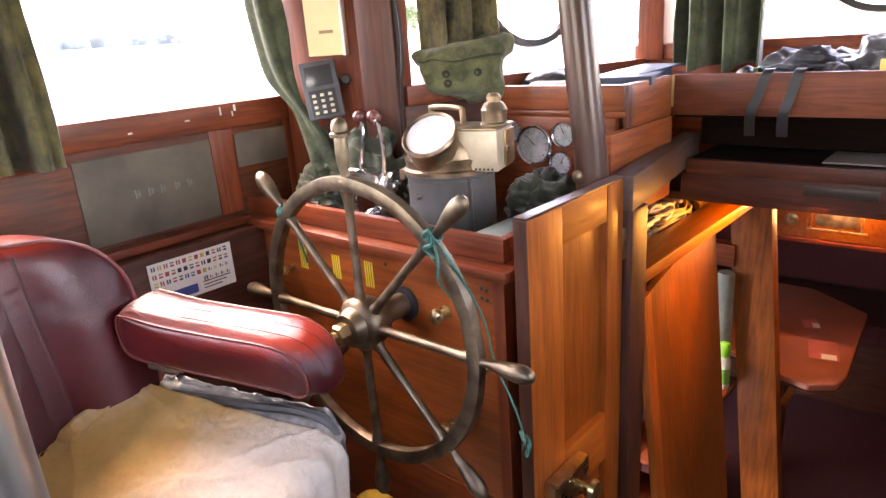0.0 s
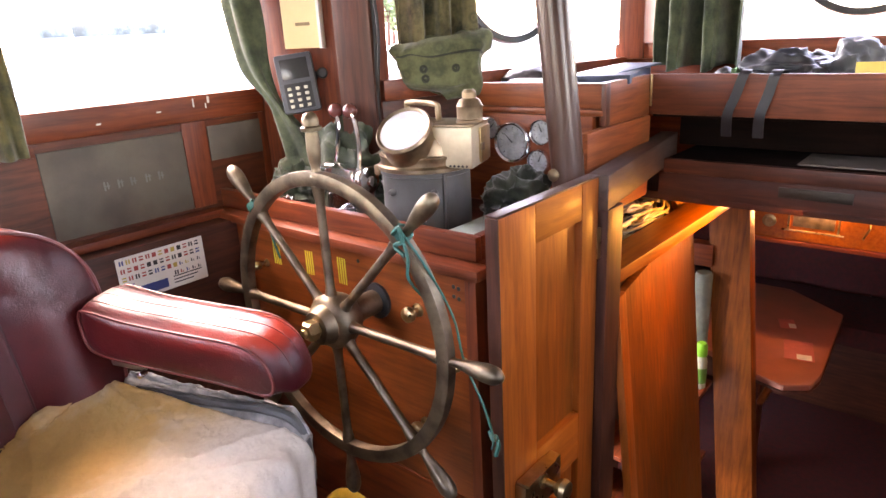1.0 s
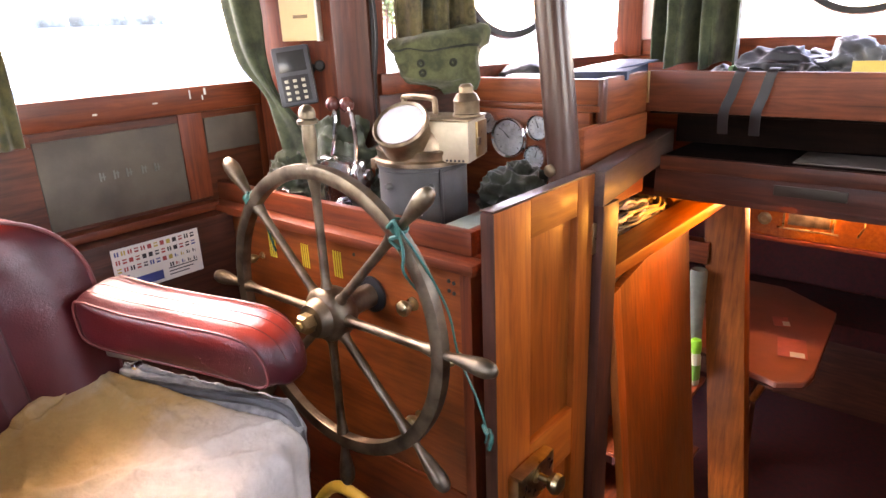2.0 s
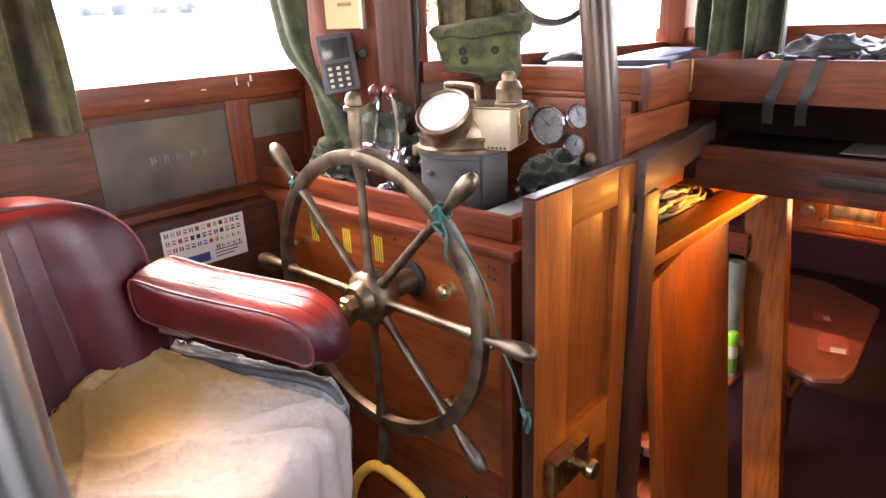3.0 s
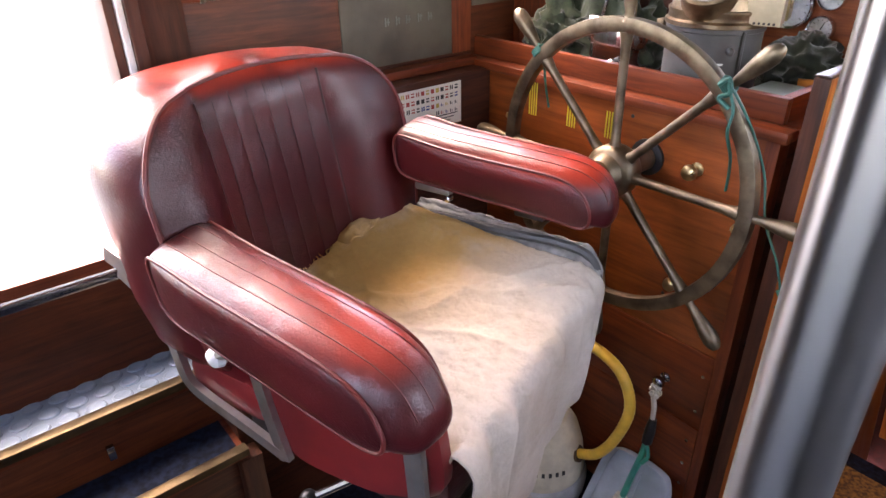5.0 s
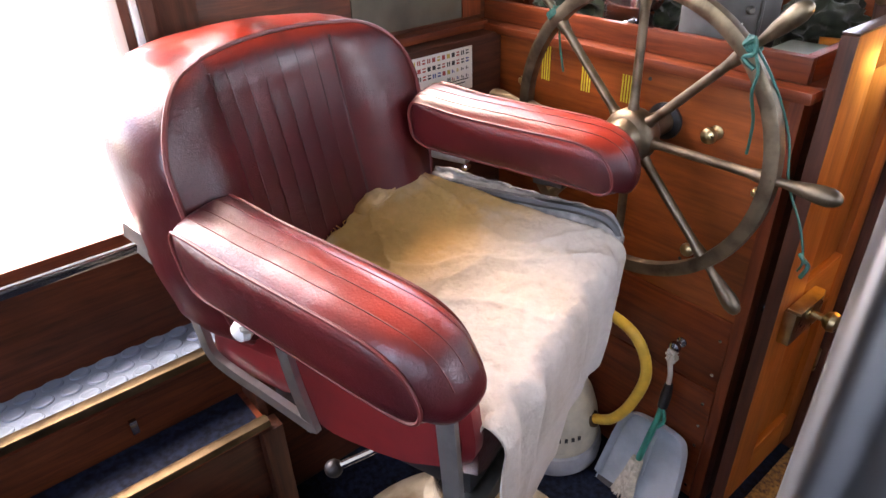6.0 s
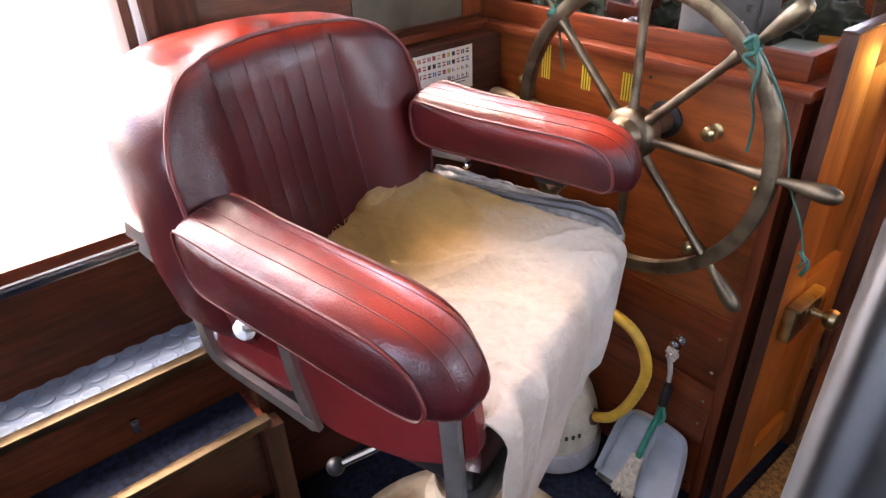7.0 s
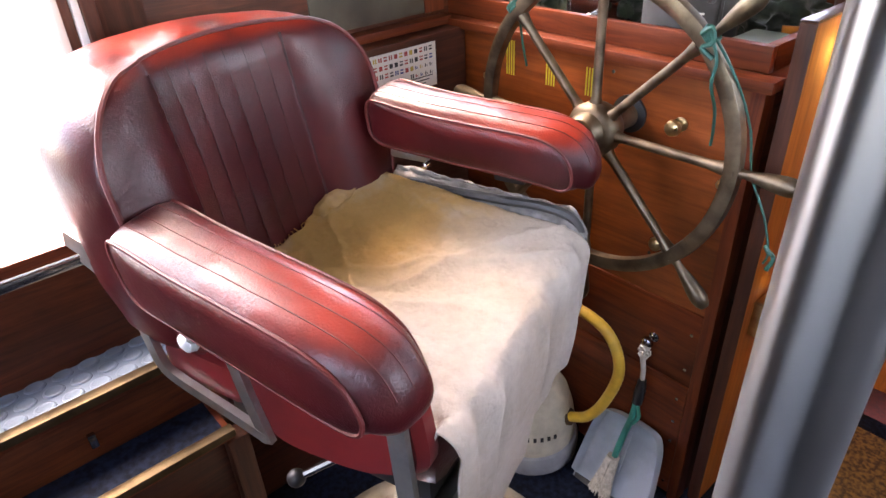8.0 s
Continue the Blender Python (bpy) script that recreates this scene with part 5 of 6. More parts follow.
# ---- curtains ----
def curtain(name, p, q, z0, z1, pleats, amp, mat, label, seed=0.0, hem=0.01, gather=1.0):
    """Hangs between plan points p and q; gather narrows the top."""
    p, q = Vector(p), Vector(q)
    d = q - p
    nrm = Vector((-d.y, d.x)).normalized()

    def f(s, t):
        z = z1 + (z0 - z1) * t
        k = 0.5 + (s - 0.5) * (gather + (1 - gather) * t)
        ph = s * pleats * 2 * math.pi + 0.7 * noise.noise(Vector((s * 4, t * 2.0, seed)))
        a = amp * (0.45 + 0.55 * t) * (math.tanh(2.2 * math.sin(ph)) + 0.3 * math.sin(2 * ph + seed)) + 0.004 * noise.noise(Vector((s * 20, t * 9, seed)))
        c = p + d * k + nrm * a
        return Vector((c.x, c.y, z + hem * math.sin(ph + 1) * t + 0.006 * noise.noise(Vector((s * 6, seed, 1))) * t))

    c = thing(name, ((p.x + q.x) / 2, (p.y + q.y) / 2, z0), label, "curtain")
    thicken(part("cloth", grid(bmesh.new(), f, 110, 40), mat, c, angle=80), 0.004)
    return c


curtain("curtain", (-0.475, -0.322), (-0.475, -0.632), 1.354, 1.95, 3.4, 0.045, OLIVE, "olive green patterned curtain hanging in pleats beside the window", 1.7, 0.003)
curtain("curtain", (0.135, 1.215), (0.385, 1.215), 1.405, 1.95, 2.6, 0.048, CURTAIN, "heavy green patterned curtain hanging before the windscreen", 4.0)
curtain("curtain", (-0.245, 0.50), (-0.115, 0.66), 1.485, 1.95, 3.0, 0.026, curtain_cloth("striped_green", (0.03, 0.035, 0.02), (0.19, 0.17, 0.08)), "gathered green and ochre curtain before the slanting window", 6.0)


def swag(s, t):
    """The folded-up lower end of the gathered curtain, hanging like a pouch."""
    a = 2 * math.pi * s
    across, out_ = Vector((0.70, 0.71, 0)), Vector((0.71, -0.70, 0))
    prof = [(0.0, 0.84, 0.6), (0.06, 0.97, 0.9), (0.14, 1.02, 1.0), (0.27, 1.0, 1.0), (0.32, 0.9, 0.88), (0.55, 0.88, 0.92), (0.8, 0.82, 0.85), (0.93, 0.72, 0.6), (1.0, 0.1, 0.1)]
    for (t0, w0, d0), (t1, w1, d1_) in zip(prof, prof[1:]):
        if t <= t1:
            k = (t - t0) / (t1 - t0)
            w, dd = w0 + (w1 - w0) * k, d0 + (d1_ - d0) * k
            break
    z = 1.532 - 0.142 * t - 0.012 * math.cos(a) * t
    wr = 1 + 0.04 * math.sin(a * 7 + t * 5) + 0.10 * noise.noise(Vector((math.cos(a) * 2, math.sin(a) * 2, t * 3)))
    c = Vector((-0.150, 0.548, 0))
    ca, sa = math.cos(a), math.sin(a)
    ca, sa = math.copysign(abs(ca) ** 0.7, ca), math.copysign(abs(sa) ** 0.7, sa)
    return c + across * (0.122 * w * wr * ca) + out_ * (0.05 * dd * wr * sa) + Vector((0, 0, z + 0.012 * noise.noise(Vector((ca * 2, sa * 2, t * 5))) + 0.014 * ca * (1 - t)))


sw = thing("curtain_pouch", (-0.15, 0.548, 1.39), "green patterned curtain end folded up into a tied pouch", "curtain")
bm = grid(bmesh.new(), swag, 72, 36)
bmesh.ops.remove_doubles(bm, verts=bm.verts, dist=0.0004)
part("cloth", bm, POUCH, sw, angle=80)
for k, (ss, tt) in enumerate(((0.30, 0.5), (0.30, 0.68), (0.22, 0.56))):
    p_ = swag(ss, tt)
    part("eyelet", lathe(bmesh.new(), [(0.010, 0), (0.0105, 0.002), (0.008, 0.0035), (0.004, 0.002), (0.003, 0)], along(p_, p_ + Vector((0.71, -0.70, 0.0))), 14), CURTAIN_DARK, sw)
bm = tube(bmesh.new(), [swag(i / 60, 0.31) + Vector((0, 0, 0.004)) for i in range(60)], 0.0045, 6, True)
part("hem", bm, CURTAIN_DARK, sw)


def drape(s, t):
    """The forward side curtain, falling past the corner on to the console."""
    path = [(-0.548, 0.245, 1.95), (-0.545, 0.25, 1.70), (-0.532, 0.25, 1.56), (-0.512, 0.255, 1.46), (-0.468, 0.27, 1.38), (-0.43, 0.285, 1.30), (-0.41, 0.29, 1.22), (-0.40, 0.29, 1.12)]
    q = spline(path, 6)
    k = t * (len(q) - 1)
    i = min(int(k), len(q) - 2)
    c = q[i].lerp(q[i + 1], k - i)
    a = 2 * math.pi * s
    wide = 0.034 + 0.006 * math.sin(t * 9) + (0.018 if t > 0.8 else 0) - 0.012 * math.exp(-((t - 0.55) / 0.1) ** 2)
    wr = 1 + 0.22 * math.sin(a * 4 + t * 5) + 0.15 * noise.noise(Vector((math.cos(a), math.sin(a), t * 6)))
    return c + Vector((0.70, 0.71, 0)) * (wide * wr * math.cos(a)) + Vector((0.71, -0.7, 0)) * (0.6 * wide * wr * math.sin(a))


dr = thing("curtain", (-0.40, 0.29, 1.1), "green curtain bunched along the corner post down to the console", "curtain")
bm = grid(bmesh.new(), drape, 48, 60)
bmesh.ops.remove_doubles(bm, verts=bm.verts, dist=0.0004)
part("cloth", bm, CURTAIN, dr, angle=80)
for c, sz, seed, mat, label in (((-0.335, 0.375, 1.185), (0.15, 0.10, 0.15), 2.0, HEAPGREEN, "heap of green patterned curtain cloth in the console tray"),
                                ((-0.43, 0.29, 1.15), (0.085, 0.07, 0.10), 5.0, HEAPGREEN, "crumpled green cloth in the console tray"),
                                ((0.118, 0.5, 1.14), (0.085, 0.08, 0.085), 8.0, CURTAIN_DARK, "crumpled dark green cloth behind the compass")):
    hp = thing("cloth_heap", (c[0], c[1], 1.095), label, "cloth")
    part("cloth", heap(bmesh.new(), c, sz, seed, 0.34, 4.2, 1.0955), mat, hp, angle=80)

# ---- things on the port side and corner ----
poster = thing("flag_chart", (-0.4985, -0.09, 0.992), "small white chart of signal flags with a navy block", "chart")
slab("sheet", (-0.4995, -0.4982), (-0.195, 0.017), (0.992, 1.099), PAPER, poster, 0)
rnd = random.Random(7)
palette = [plain("flag_red", (0.45, 0.06, 0.05), 0.6), plain("flag_blue", (0.05, 0.08, 0.25), 0.6), plain("flag_yellow", (0.55, 0.4, 0.08), 0.6), INK]
cells = [(row, col, rnd.choice((0, 0, 1, 2, 3, 3)), rnd.random()) for row in range(4) for col in range(13) if not (row == 3 and 1 < col < 8)]
for c in range(4):
    bm = bmesh.new()
    for row, col, colour, kind_ in cells:
        if colour != c:
            continue
        y, z = -0.188 + col * 0.0153, 1.0815 - row * 0.0195
        if row > 1 and col > 8:
            box(bm, -0.4981, -0.4975, y, y + 0.003, z + 0.001, z + 0.009, 0)
            box(bm, -0.4981, -0.4975, y + 0.006, y + 0.0075, z + 0.001, z + 0.006, 0)
        elif kind_ < 0.35:
            box(bm, -0.4981, -0.4975, y, y + 0.0095, z, z + 0.0105, 0)
        elif kind_ < 0.65:
            box(bm, -0.4981, -0.4975, y, y + 0.0095, z, z + 0.004, 0)
            box(bm, -0.4981, -0.4975, y, y + 0.0095, z + 0.0075, z + 0.0105, 0)
        else:
            box(bm, -0.4981, -0.4975, y, y + 0.0035, z, z + 0.0105, 0)
            box(bm, -0.4981, -0.4975, y + 0.006, y + 0.0095, z, z + 0.0105, 0)
    tagged(part("printed_flag", bm, palette[c], poster), kind="stuff")
slab("navy_block", (-0.4981, -0.4974), (-0.150, -0.085), (1.0, 1.022), NAVY, poster, 0)
for k in range(3):
    slab("text_bar", (-0.4981, -0.4975), (-0.07, -0.02 + 0.012 * k), (1.003 + 0.008 * k, 1.0055 + 0.008 * k), INK, poster, 0)

# column direction, for the pad and the handset
cd = Vector((0.365, 0.115, 0)).normalized()
cn = Vector((0.115, -0.365, 0)).normalized()
mcol = Matrix((( cd.x, -cn.x, 0, -0.377), (cd.y, -cn.y, 0, 0.3715), (0, 0, 1, 0), (0, 0, 0, 1)))
pad = thing("note_pad", (-0.43, 0.34, 1.52), "cream note pad hanging on the corner board", "note pad")
part("page_block", box(bmesh.new(), -0.112, 0.0, -0.016, -0.002, 1.521, 1.665, 0.002, mcol), NOTE, pad)
part("cover_edge", box(bmesh.new(), -0.006, 0.002, -0.019, -0.001, 1.519, 1.667, 0.001, mcol), PAPER, pad)
part("name_bar", box(bmesh.new(), -0.072, -0.030, -0.0172, -0.0162, 1.575, 1.583, 0, mcol), plain("faded_print", (0.3, 0.2, 0.1), 0.6), pad)

rc, rn = Vector((-0.416, 0.300, 1.437)), Vector((0.72, -0.66, 0.14)).normalized()
rx_ = Vector((0, 0, 1)).cross(rn).normalized()
ru = rn.cross(rx_)
rot = Matrix.Rotation(radians(6), 4, rn)
mr_ = Matrix.Translation(rc) @ rot @ Matrix(((rx_.x, ru.x, rn.x, 0), (rx_.y, ru.y, rn.y, 0), (rx_.z, ru.z, rn.z, 0), (0, 0, 0, 1)))
rd = thing("remote_handset", rc, "grey handheld remote with a screen and keypad", "handset")
body = part("body", box(bmesh.new(), -0.047, 0.047, -0.072, 0.075, -0.028, 0.0, 0.008, mr_), DGREY, rd)
part("face_frame", box(bmesh.new(), -0.044, 0.044, -0.070, 0.073, 0.0, 0.004, 0.002, mr_), plain("handset_face", (0.06, 0.063, 0.072), 0.4), rd)
part("screen", box(bmesh.new(), -0.034, 0.034, 0.012, 0.062, 0.004, 0.0052, 0.0005, mr_), plain("lcd_screen", (0.035, 0.035, 0.035), 0.2), rd, "dark grey display")
part("keypad", box(bmesh.new(), -0.034, 0.034, -0.062, 0.002, 0.004, 0.0048, 0.0005, mr_), BLACK, rd)
for i in range(3):
    for j in range(4):
        part("key", box(bmesh.new(), -0.027 + i * 0.021, -0.0175 + i * 0.021, -0.058 + j * 0.0145, -0.0505 + j * 0.0145, 0.0048, 0.008, 0.001, mr_), CREAM, rd)
part("mount", tube(bmesh.new(), [mr_ @ Vector((0.02, 0.01, -0.026)), mr_ @ Vector((0.055, 0.02, -0.045)), mr_ @ Vector((0.06, 0.02, -0.08))], 0.013, 10), BLACK, rd)
part("mount_knob", lathe(bmesh.new(), [(0.012, 0), (0.014, 0.004), (0.014, 0.014), (0.01, 0.018), (0, 0.018)], mr_ @ Matrix.Translation((0.066, 0.018, -0.03)), 14), BLACK, rd)
part("cable", tube(bmesh.new(), spline([mr_ @ Vector((0.0, -0.072, -0.015)), (-0.40, 0.30, 1.32), (-0.34, 0.34, 1.25), (-0.31, 0.38, 1.15)], 6), 0.004, 6), BLACK, rd)
wire = thing("wire", (-0.26, 0.38, 1.1), "black wires running up the corner post", "wire")
for k in range(3):
    part("strand", tube(bmesh.new(), spline([(-0.215 - 0.01 * k, 0.395 - 0.005 * k, 1.96), (-0.222 - 0.006 * k, 0.39, 1.75), (-0.205 - 0.012 * k, 0.39, 1.55), (-0.225 - 0.004 * k, 0.39, 1.35), (-0.21, 0.40, 1.12)], 6), 0.004, 6), BLACK, wire)
for y, z, w, h in ((0.095, 1.398, 0.004, 0.02), (0.135, 1.404, 0.006, 0.016), (0.128, 1.392, 0.003, 0.012), (-0.14, 1.385, 0.01, 0.004), (0.0, 1.395, 0.012, 0.003)):
    sc = slab("paint_scuff", (PX + 0.0118, PX + 0.0127), (y, y + w), (z, z + h), WHITE, wp, 0)

# clear-view screens in the windscreen
def clear_view(c, nrm, r):
    cv = thing("clear_view_screen", c, "round clear-view screen with a black rubber rim", "clear-view screen", group="clear-view screens")
    m = along(c, Vector(c) + Vector(nrm))
    part("rim", lathe(bmesh.new(), [(r - 0.016, -0.012), (r, -0.014), (r + 0.004, 0.0), (r, 0.014), (r - 0.016, 0.012), (r - 0.016, -0.012)], m, 56), BLACK, cv, "black rubber rim")
    g_ = part("disc", lathe(bmesh.new(), [(r - 0.017, -0.002), (r - 0.017, 0.002)], m, 48), GLASS, cv)
    g_.visible_shadow = False
    part("motor_boss", lathe(bmesh.new(), [(0.03, 0), (0.03, 0.02), (0.02, 0.03), (0, 0.031)], m, 20), BLACK, cv)
clear_view((-0.108, 0.815, 1.69), (0.965, -0.26, 0), 0.185)
clear_view((0.645, 1.318, 1.715), (0, -1, 0), 0.185)

# ---- on the dash ----
def folded(name, c, sx, sy, h, turn, mat, label, cat, seed):
    t = thing(name, (c[0], c[1], c[2]), label, cat)
    for k in range(3):
        m = Matrix.Translation((c[0], c[1], c[2] + h * k)) @ Matrix.Rotation(radians(turn + 5 * k - 4), 4, "Z")
        part("fold", box(bmesh.new(), -sx * (1 - 0.06 * k), sx * (1 - 0.04 * k), -sy, sy * (1 - 0.08 * k), 0.0005, h * 0.96, 0.003, m), mat, t)
    return t


folded("folded_cover", (0.135, 0.93, 1.349), 0.085, 0.17, 0.024, 8, BLUECLOTH, "folded blue-grey covers lying in the instrument tray", "cover", 1)
fp = thing("folder", (0.135, 0.93, 1.421), "blue plastic folder lying on folded covers", "folder")
part("cover", box(bmesh.new(), -0.06, 0.06, -0.13, 0.11, 0.0, 0.004, 0.001, Matrix.Translation((0.145, 0.955, 1.4225)) @ Matrix.Rotation(radians(-8), 4, "Z") @ Matrix.Rotation(radians(3), 4, "X")), plain("folder_blue", (0.05, 0.075, 0.12), 0.4), fp)
cap = thing("sunglasses_case", (-0.045, 0.80, 1.348), "black soft case lying in the instrument tray", "case")
part("case", heap(bmesh.new(), (-0.045, 0.80, 1.395), (0.085, 0.06, 0.045), 3.0, 0.15, 2.0, 1.3485), BLACK, cap)
wht = thing("paper_pack", (-0.005, 0.74, 1.348), "white paper packet lying in the instrument tray", "packet")
part("packet", box(bmesh.new(), -0.05, 0.05, -0.03, 0.03, 0, 0.066, 0.006, Matrix.Translation((-0.005, 0.735, 1.3485)) @ Matrix.Rotation(radians(12), 4, "Z")), PAPER, wht)

bag = thing("camera_bag", (0.55, 1.04, 1.322), "dark grey bag with straps hanging over the shelf edge", "bag")
part("body", heap(bmesh.new(), (0.525, 1.05, 1.385), (0.105, 0.07, 0.075), 6.0, 0.28, 2.6, 1.3225), BAG, bag, angle=80)
part("pocket", heap(bmesh.new(), (0.60, 1.0, 1.37), (0.055, 0.045, 0.05), 9.0, 0.3, 2.6, 1.3225), BLACK, bag, angle=80)
for x0, x1 in ((0.476, 0.446), (0.545, 0.520)):
    pts = spline([(x0 + 0.02, 1.0, 1.41), (x0 + 0.006, 0.95, 1.418), (x0, 0.921, 1.412), ((x0 + x1) / 2, 0.919, 1.36), (x1, 0.918, 1.315), (x1 - 0.004, 0.935, 1.26)], 6)
    bm = bmesh.new()
    rings = []
    for p_ in pts:
        rings.append([bm.verts.new(p_ + Vector((sx * 0.012, sy * 0.0012, sy * 0.0012))) for sx, sy in ((-1, -1), (1, -1), (1, 1), (-1, 1))])
    skin(bm, rings)
    part("strap", bm, BLACK, bag, "black webbing strap")
gb = thing("plastic_bag", (0.68, 1.08, 1.322), "crumpled grey plastic bag lying on the dash shelf", "bag")
part("bag", heap(bmesh.new(), (0.665, 1.09, 1.395), (0.085, 0.08, 0.075), 12.0, 0.4, 3.2, 1.3225), BAGGREY, gb, angle=80)
gt = thing("green_strap", (0.39, 1.06, 1.322), "green and black webbing strap lying on the dash shelf", "strap")
part("roll", heap(bmesh.new(), (0.395, 1.06, 1.365), (0.04, 0.045, 0.05), 4.0, 0.2, 2.0, 1.3225), BLACK, gt)
part("band", box(bmesh.new(), 0.415, 0.428, 1.02, 1.1, 1.3225, 1.417, 0.003), plain("green_web", (0.09, 0.2, 0.06), 0.7), gt, "green band")
yf = thing("yellow_folder", (0.85, 1.06, 1.322), "yellow folder standing on the dash shelf", "folder")
part("cover", box(bmesh.new(), 0.0, 0.22, -0.004, 0.004, 0.0, 0.11, 0.001, Matrix.Translation((0.695, 0.965, 1.3225)) @ Matrix.Rotation(radians(8), 4, "Z") @ Matrix.Rotation(radians(-4), 4, "X")), plain("folder_yellow", (0.6, 0.45, 0.1), 0.5), yf)
chart = thing("rolled_chart", (0.9, 1.05, 1.19), "pale flat papers lying on the lower dash shelf", "papers")
part("paper", box(bmesh.new(), 0.60, 0.95, 0.985, 1.14, 1.1905, 1.194, 0.001), plain("old_papers", (0.13, 0.1, 0.08), 0.6, 0, 0.1, 12), chart)

# in the console tray
gs = thing("sponge_cloth", (0.18, 0.23, 1.095), "pale green folded cloth in the console tray", "cloth")
part("cloth", box(bmesh.new(), 0.125, 0.23, 0.175, 0.345, 1.0955, 1.158, 0.008), plain("pale_green_cloth", (0.3, 0.38, 0.32), 0.8, 0, 0.1, 20, 0.3), gs)
ot = thing("orange_torch", (0.19, 0.38, 1.095), "orange plastic float lying in the console tray", "float")
part("float", tube(bmesh.new(), [(0.165, 0.385, 1.135), (0.225, 0.41, 1.14)], [0.026, 0.02], 14), ORANGE, ot)
kn = thing("switch_knob", (-0.38, 0.20, 1.095), "small chrome switch in the console tray", "switch")
part("switch", lathe(bmesh.new(), [(0.02, 0), (0.02, 0.006), (0.012, 0.01), (0.012, 0.05), (0.017, 0.055), (0.015, 0.08), (0, 0.085)], Matrix.Translation((-0.37, 0.195, 1.0955)), 18), CHROME, kn)

# ---- cables in the tray beside the steps ----
rnd = random.Random(11)
for k, (mat, label, n) in enumerate([(BLACK, "coil of black cable in the tray", 10), (plain("cream_cable", (0.5, 0.42, 0.28), 0.5), "coil of cream cable in the tray", 14), (plain("tan_rope", (0.42, 0.3, 0.14), 0.8), "coil of tan rope in the tray", 9)]):
    coil = thing("cable_coil", (0.2, 0.80 + 0.13 * k, 0.962), label, "cable")
    for i in range(n):
        cx, cy_ = 0.165 + rnd.uniform(-0.05, 0.03), 0.76 + 0.12 * k + rnd.uniform(-0.07, 0.09)
        ra, rb_, z = rnd.uniform(0.05, 0.09), rnd.uniform(0.06, 0.13), 0.974 + 0.0042 * i + rnd.uniform(0, 0.02)
        ph, tl = rnd.uniform(0, 6), rnd.uniform(-0.02, 0.03)
        pts = [(min(0.243, cx + ra * math.cos(a + ph)), cy_ + rb_ * math.sin(a + ph) + 0.01 * math.sin(3 * a), z + tl * math.sin(a) + 0.012 * abs(math.sin(2 * a + ph))) for a in [2 * math.pi * j / 26 for j in range(24)]]
        part("loop", tube(bmesh.new(), pts, 0.0048, 6), mat, coil)
oc = thing("orange_plug", (0.24, 1.25, 0.962), "orange plug on a cable in the tray", "plug")
part("plug", tube(bmesh.new(), [(0.22, 1.22, 0.985), (0.25, 1.27, 1.0), (0.24, 1.31, 1.0)], [0.016, 0.018, 0.01], 10), ORANGE, oc)

# ---- lower saloon ----
spray = thing("spray_bottle", (0.232, 1.575, 0.165), "white spray bottle with a lime green cap on a shelf", "bottle")
part("bottle", lathe(bmesh.new(), [(0.022, 0.1655), (0.024, 0.17), (0.024, 0.285), (0.018, 0.30), (0.018, 0.305)], Matrix.Translation((0.232, 1.575, 0)), 20), plain("bottle_white", (0.6, 0.58, 0.42), 0.35), spray)
part("label_band", lathe(bmesh.new(), [(0.0243, 0.19), (0.0247, 0.195), (0.0247, 0.25), (0.0243, 0.255)], Matrix.Translation((0.232, 1.575, 0)), 20), plain("green_print", (0.12, 0.3, 0.05), 0.4), spray)
part("cap", lathe(bmesh.new(), [(0.021, 0.305), (0.022, 0.308), (0.021, 0.35), (0.017, 0.358), (0, 0.359)], Matrix.Translation((0.232, 1.575, 0)), 20), LIME, spray, "lime green cap")
rl = thing("rolled_cloth", (0.19, 1.61, 0.2), "grey-green roll standing behind the bottle", "roll")
part("roll", lathe(bmesh.new(), [(0.03, 0.166), (0.032, 0.2), (0.032, 0.62), (0.028, 0.63)], Matrix.Translation((0.205, 1.615, 0)), 20), plain("grey_roll", (0.16, 0.17, 0.12), 0.6, 0, 0.15, 20), rl)

board = thing("saloon_shelf_board", (0.8, 2.1, 0.6), "varnished teak board across the saloon entrance", "board")
slab("board", (0.215, 1.9), (2.10, 2.13), (0.655, 0.965), TEAK_Y, board, 0.004)
slab("lower_edge", (0.215, 1.9), (2.085, 2.135), (0.635, 0.6545), MAHOG_X, board, 0.005)
disc = thing("brass_disc", (0.30, 2.10, 0.727), "round brass cover plate on the teak board", "plate")
part("disc", lathe(bmesh.new(), [(0.027, 0), (0.027, 0.005), (0.022, 0.008), (0.012, 0.009), (0.011, 0.006), (0, 0.006)], along((0.30, 2.0995, 0.727), (0.30, 0, 0.727)), 24), BRASS, disc)
gl_ = thing("gimbal_rack", (0.46, 2.08, 0.70), "brass gimballed rack with a lit lamp strip on the board", "lamp")
for x in (0.375, 0.555):
    part("upright", tube(bmesh.new(), [(x, 2.088, 0.698), (x, 2.088, 0.80)], 0.004, 8), BRASS, gl_)
for z in (0.70, 0.796):
    part("cross_rod", tube(bmesh.new(), [(0.352, 2.088, z), (0.575, 2.088, z)], 0.004, 8), BRASS, gl_)
part("back_plate", box(bmesh.new(), 0.39, 0.54, 2.094, 2.0985, 0.715, 0.785, 0.001), COPPER, gl_)
part("lamp_tube", tube(bmesh.new(), [(0.40, 2.075, 0.797), (0.55, 2.075, 0.793)], 0.006, 10), GLOWSTRIP, gl_, "glowing warm lamp tube")
part("bracket", tube(bmesh.new(), [(0.64, 2.088, 0.70), (0.66, 2.07, 0.75), (0.655, 2.088, 0.80)], 0.004, 8), BRASS, gl_)

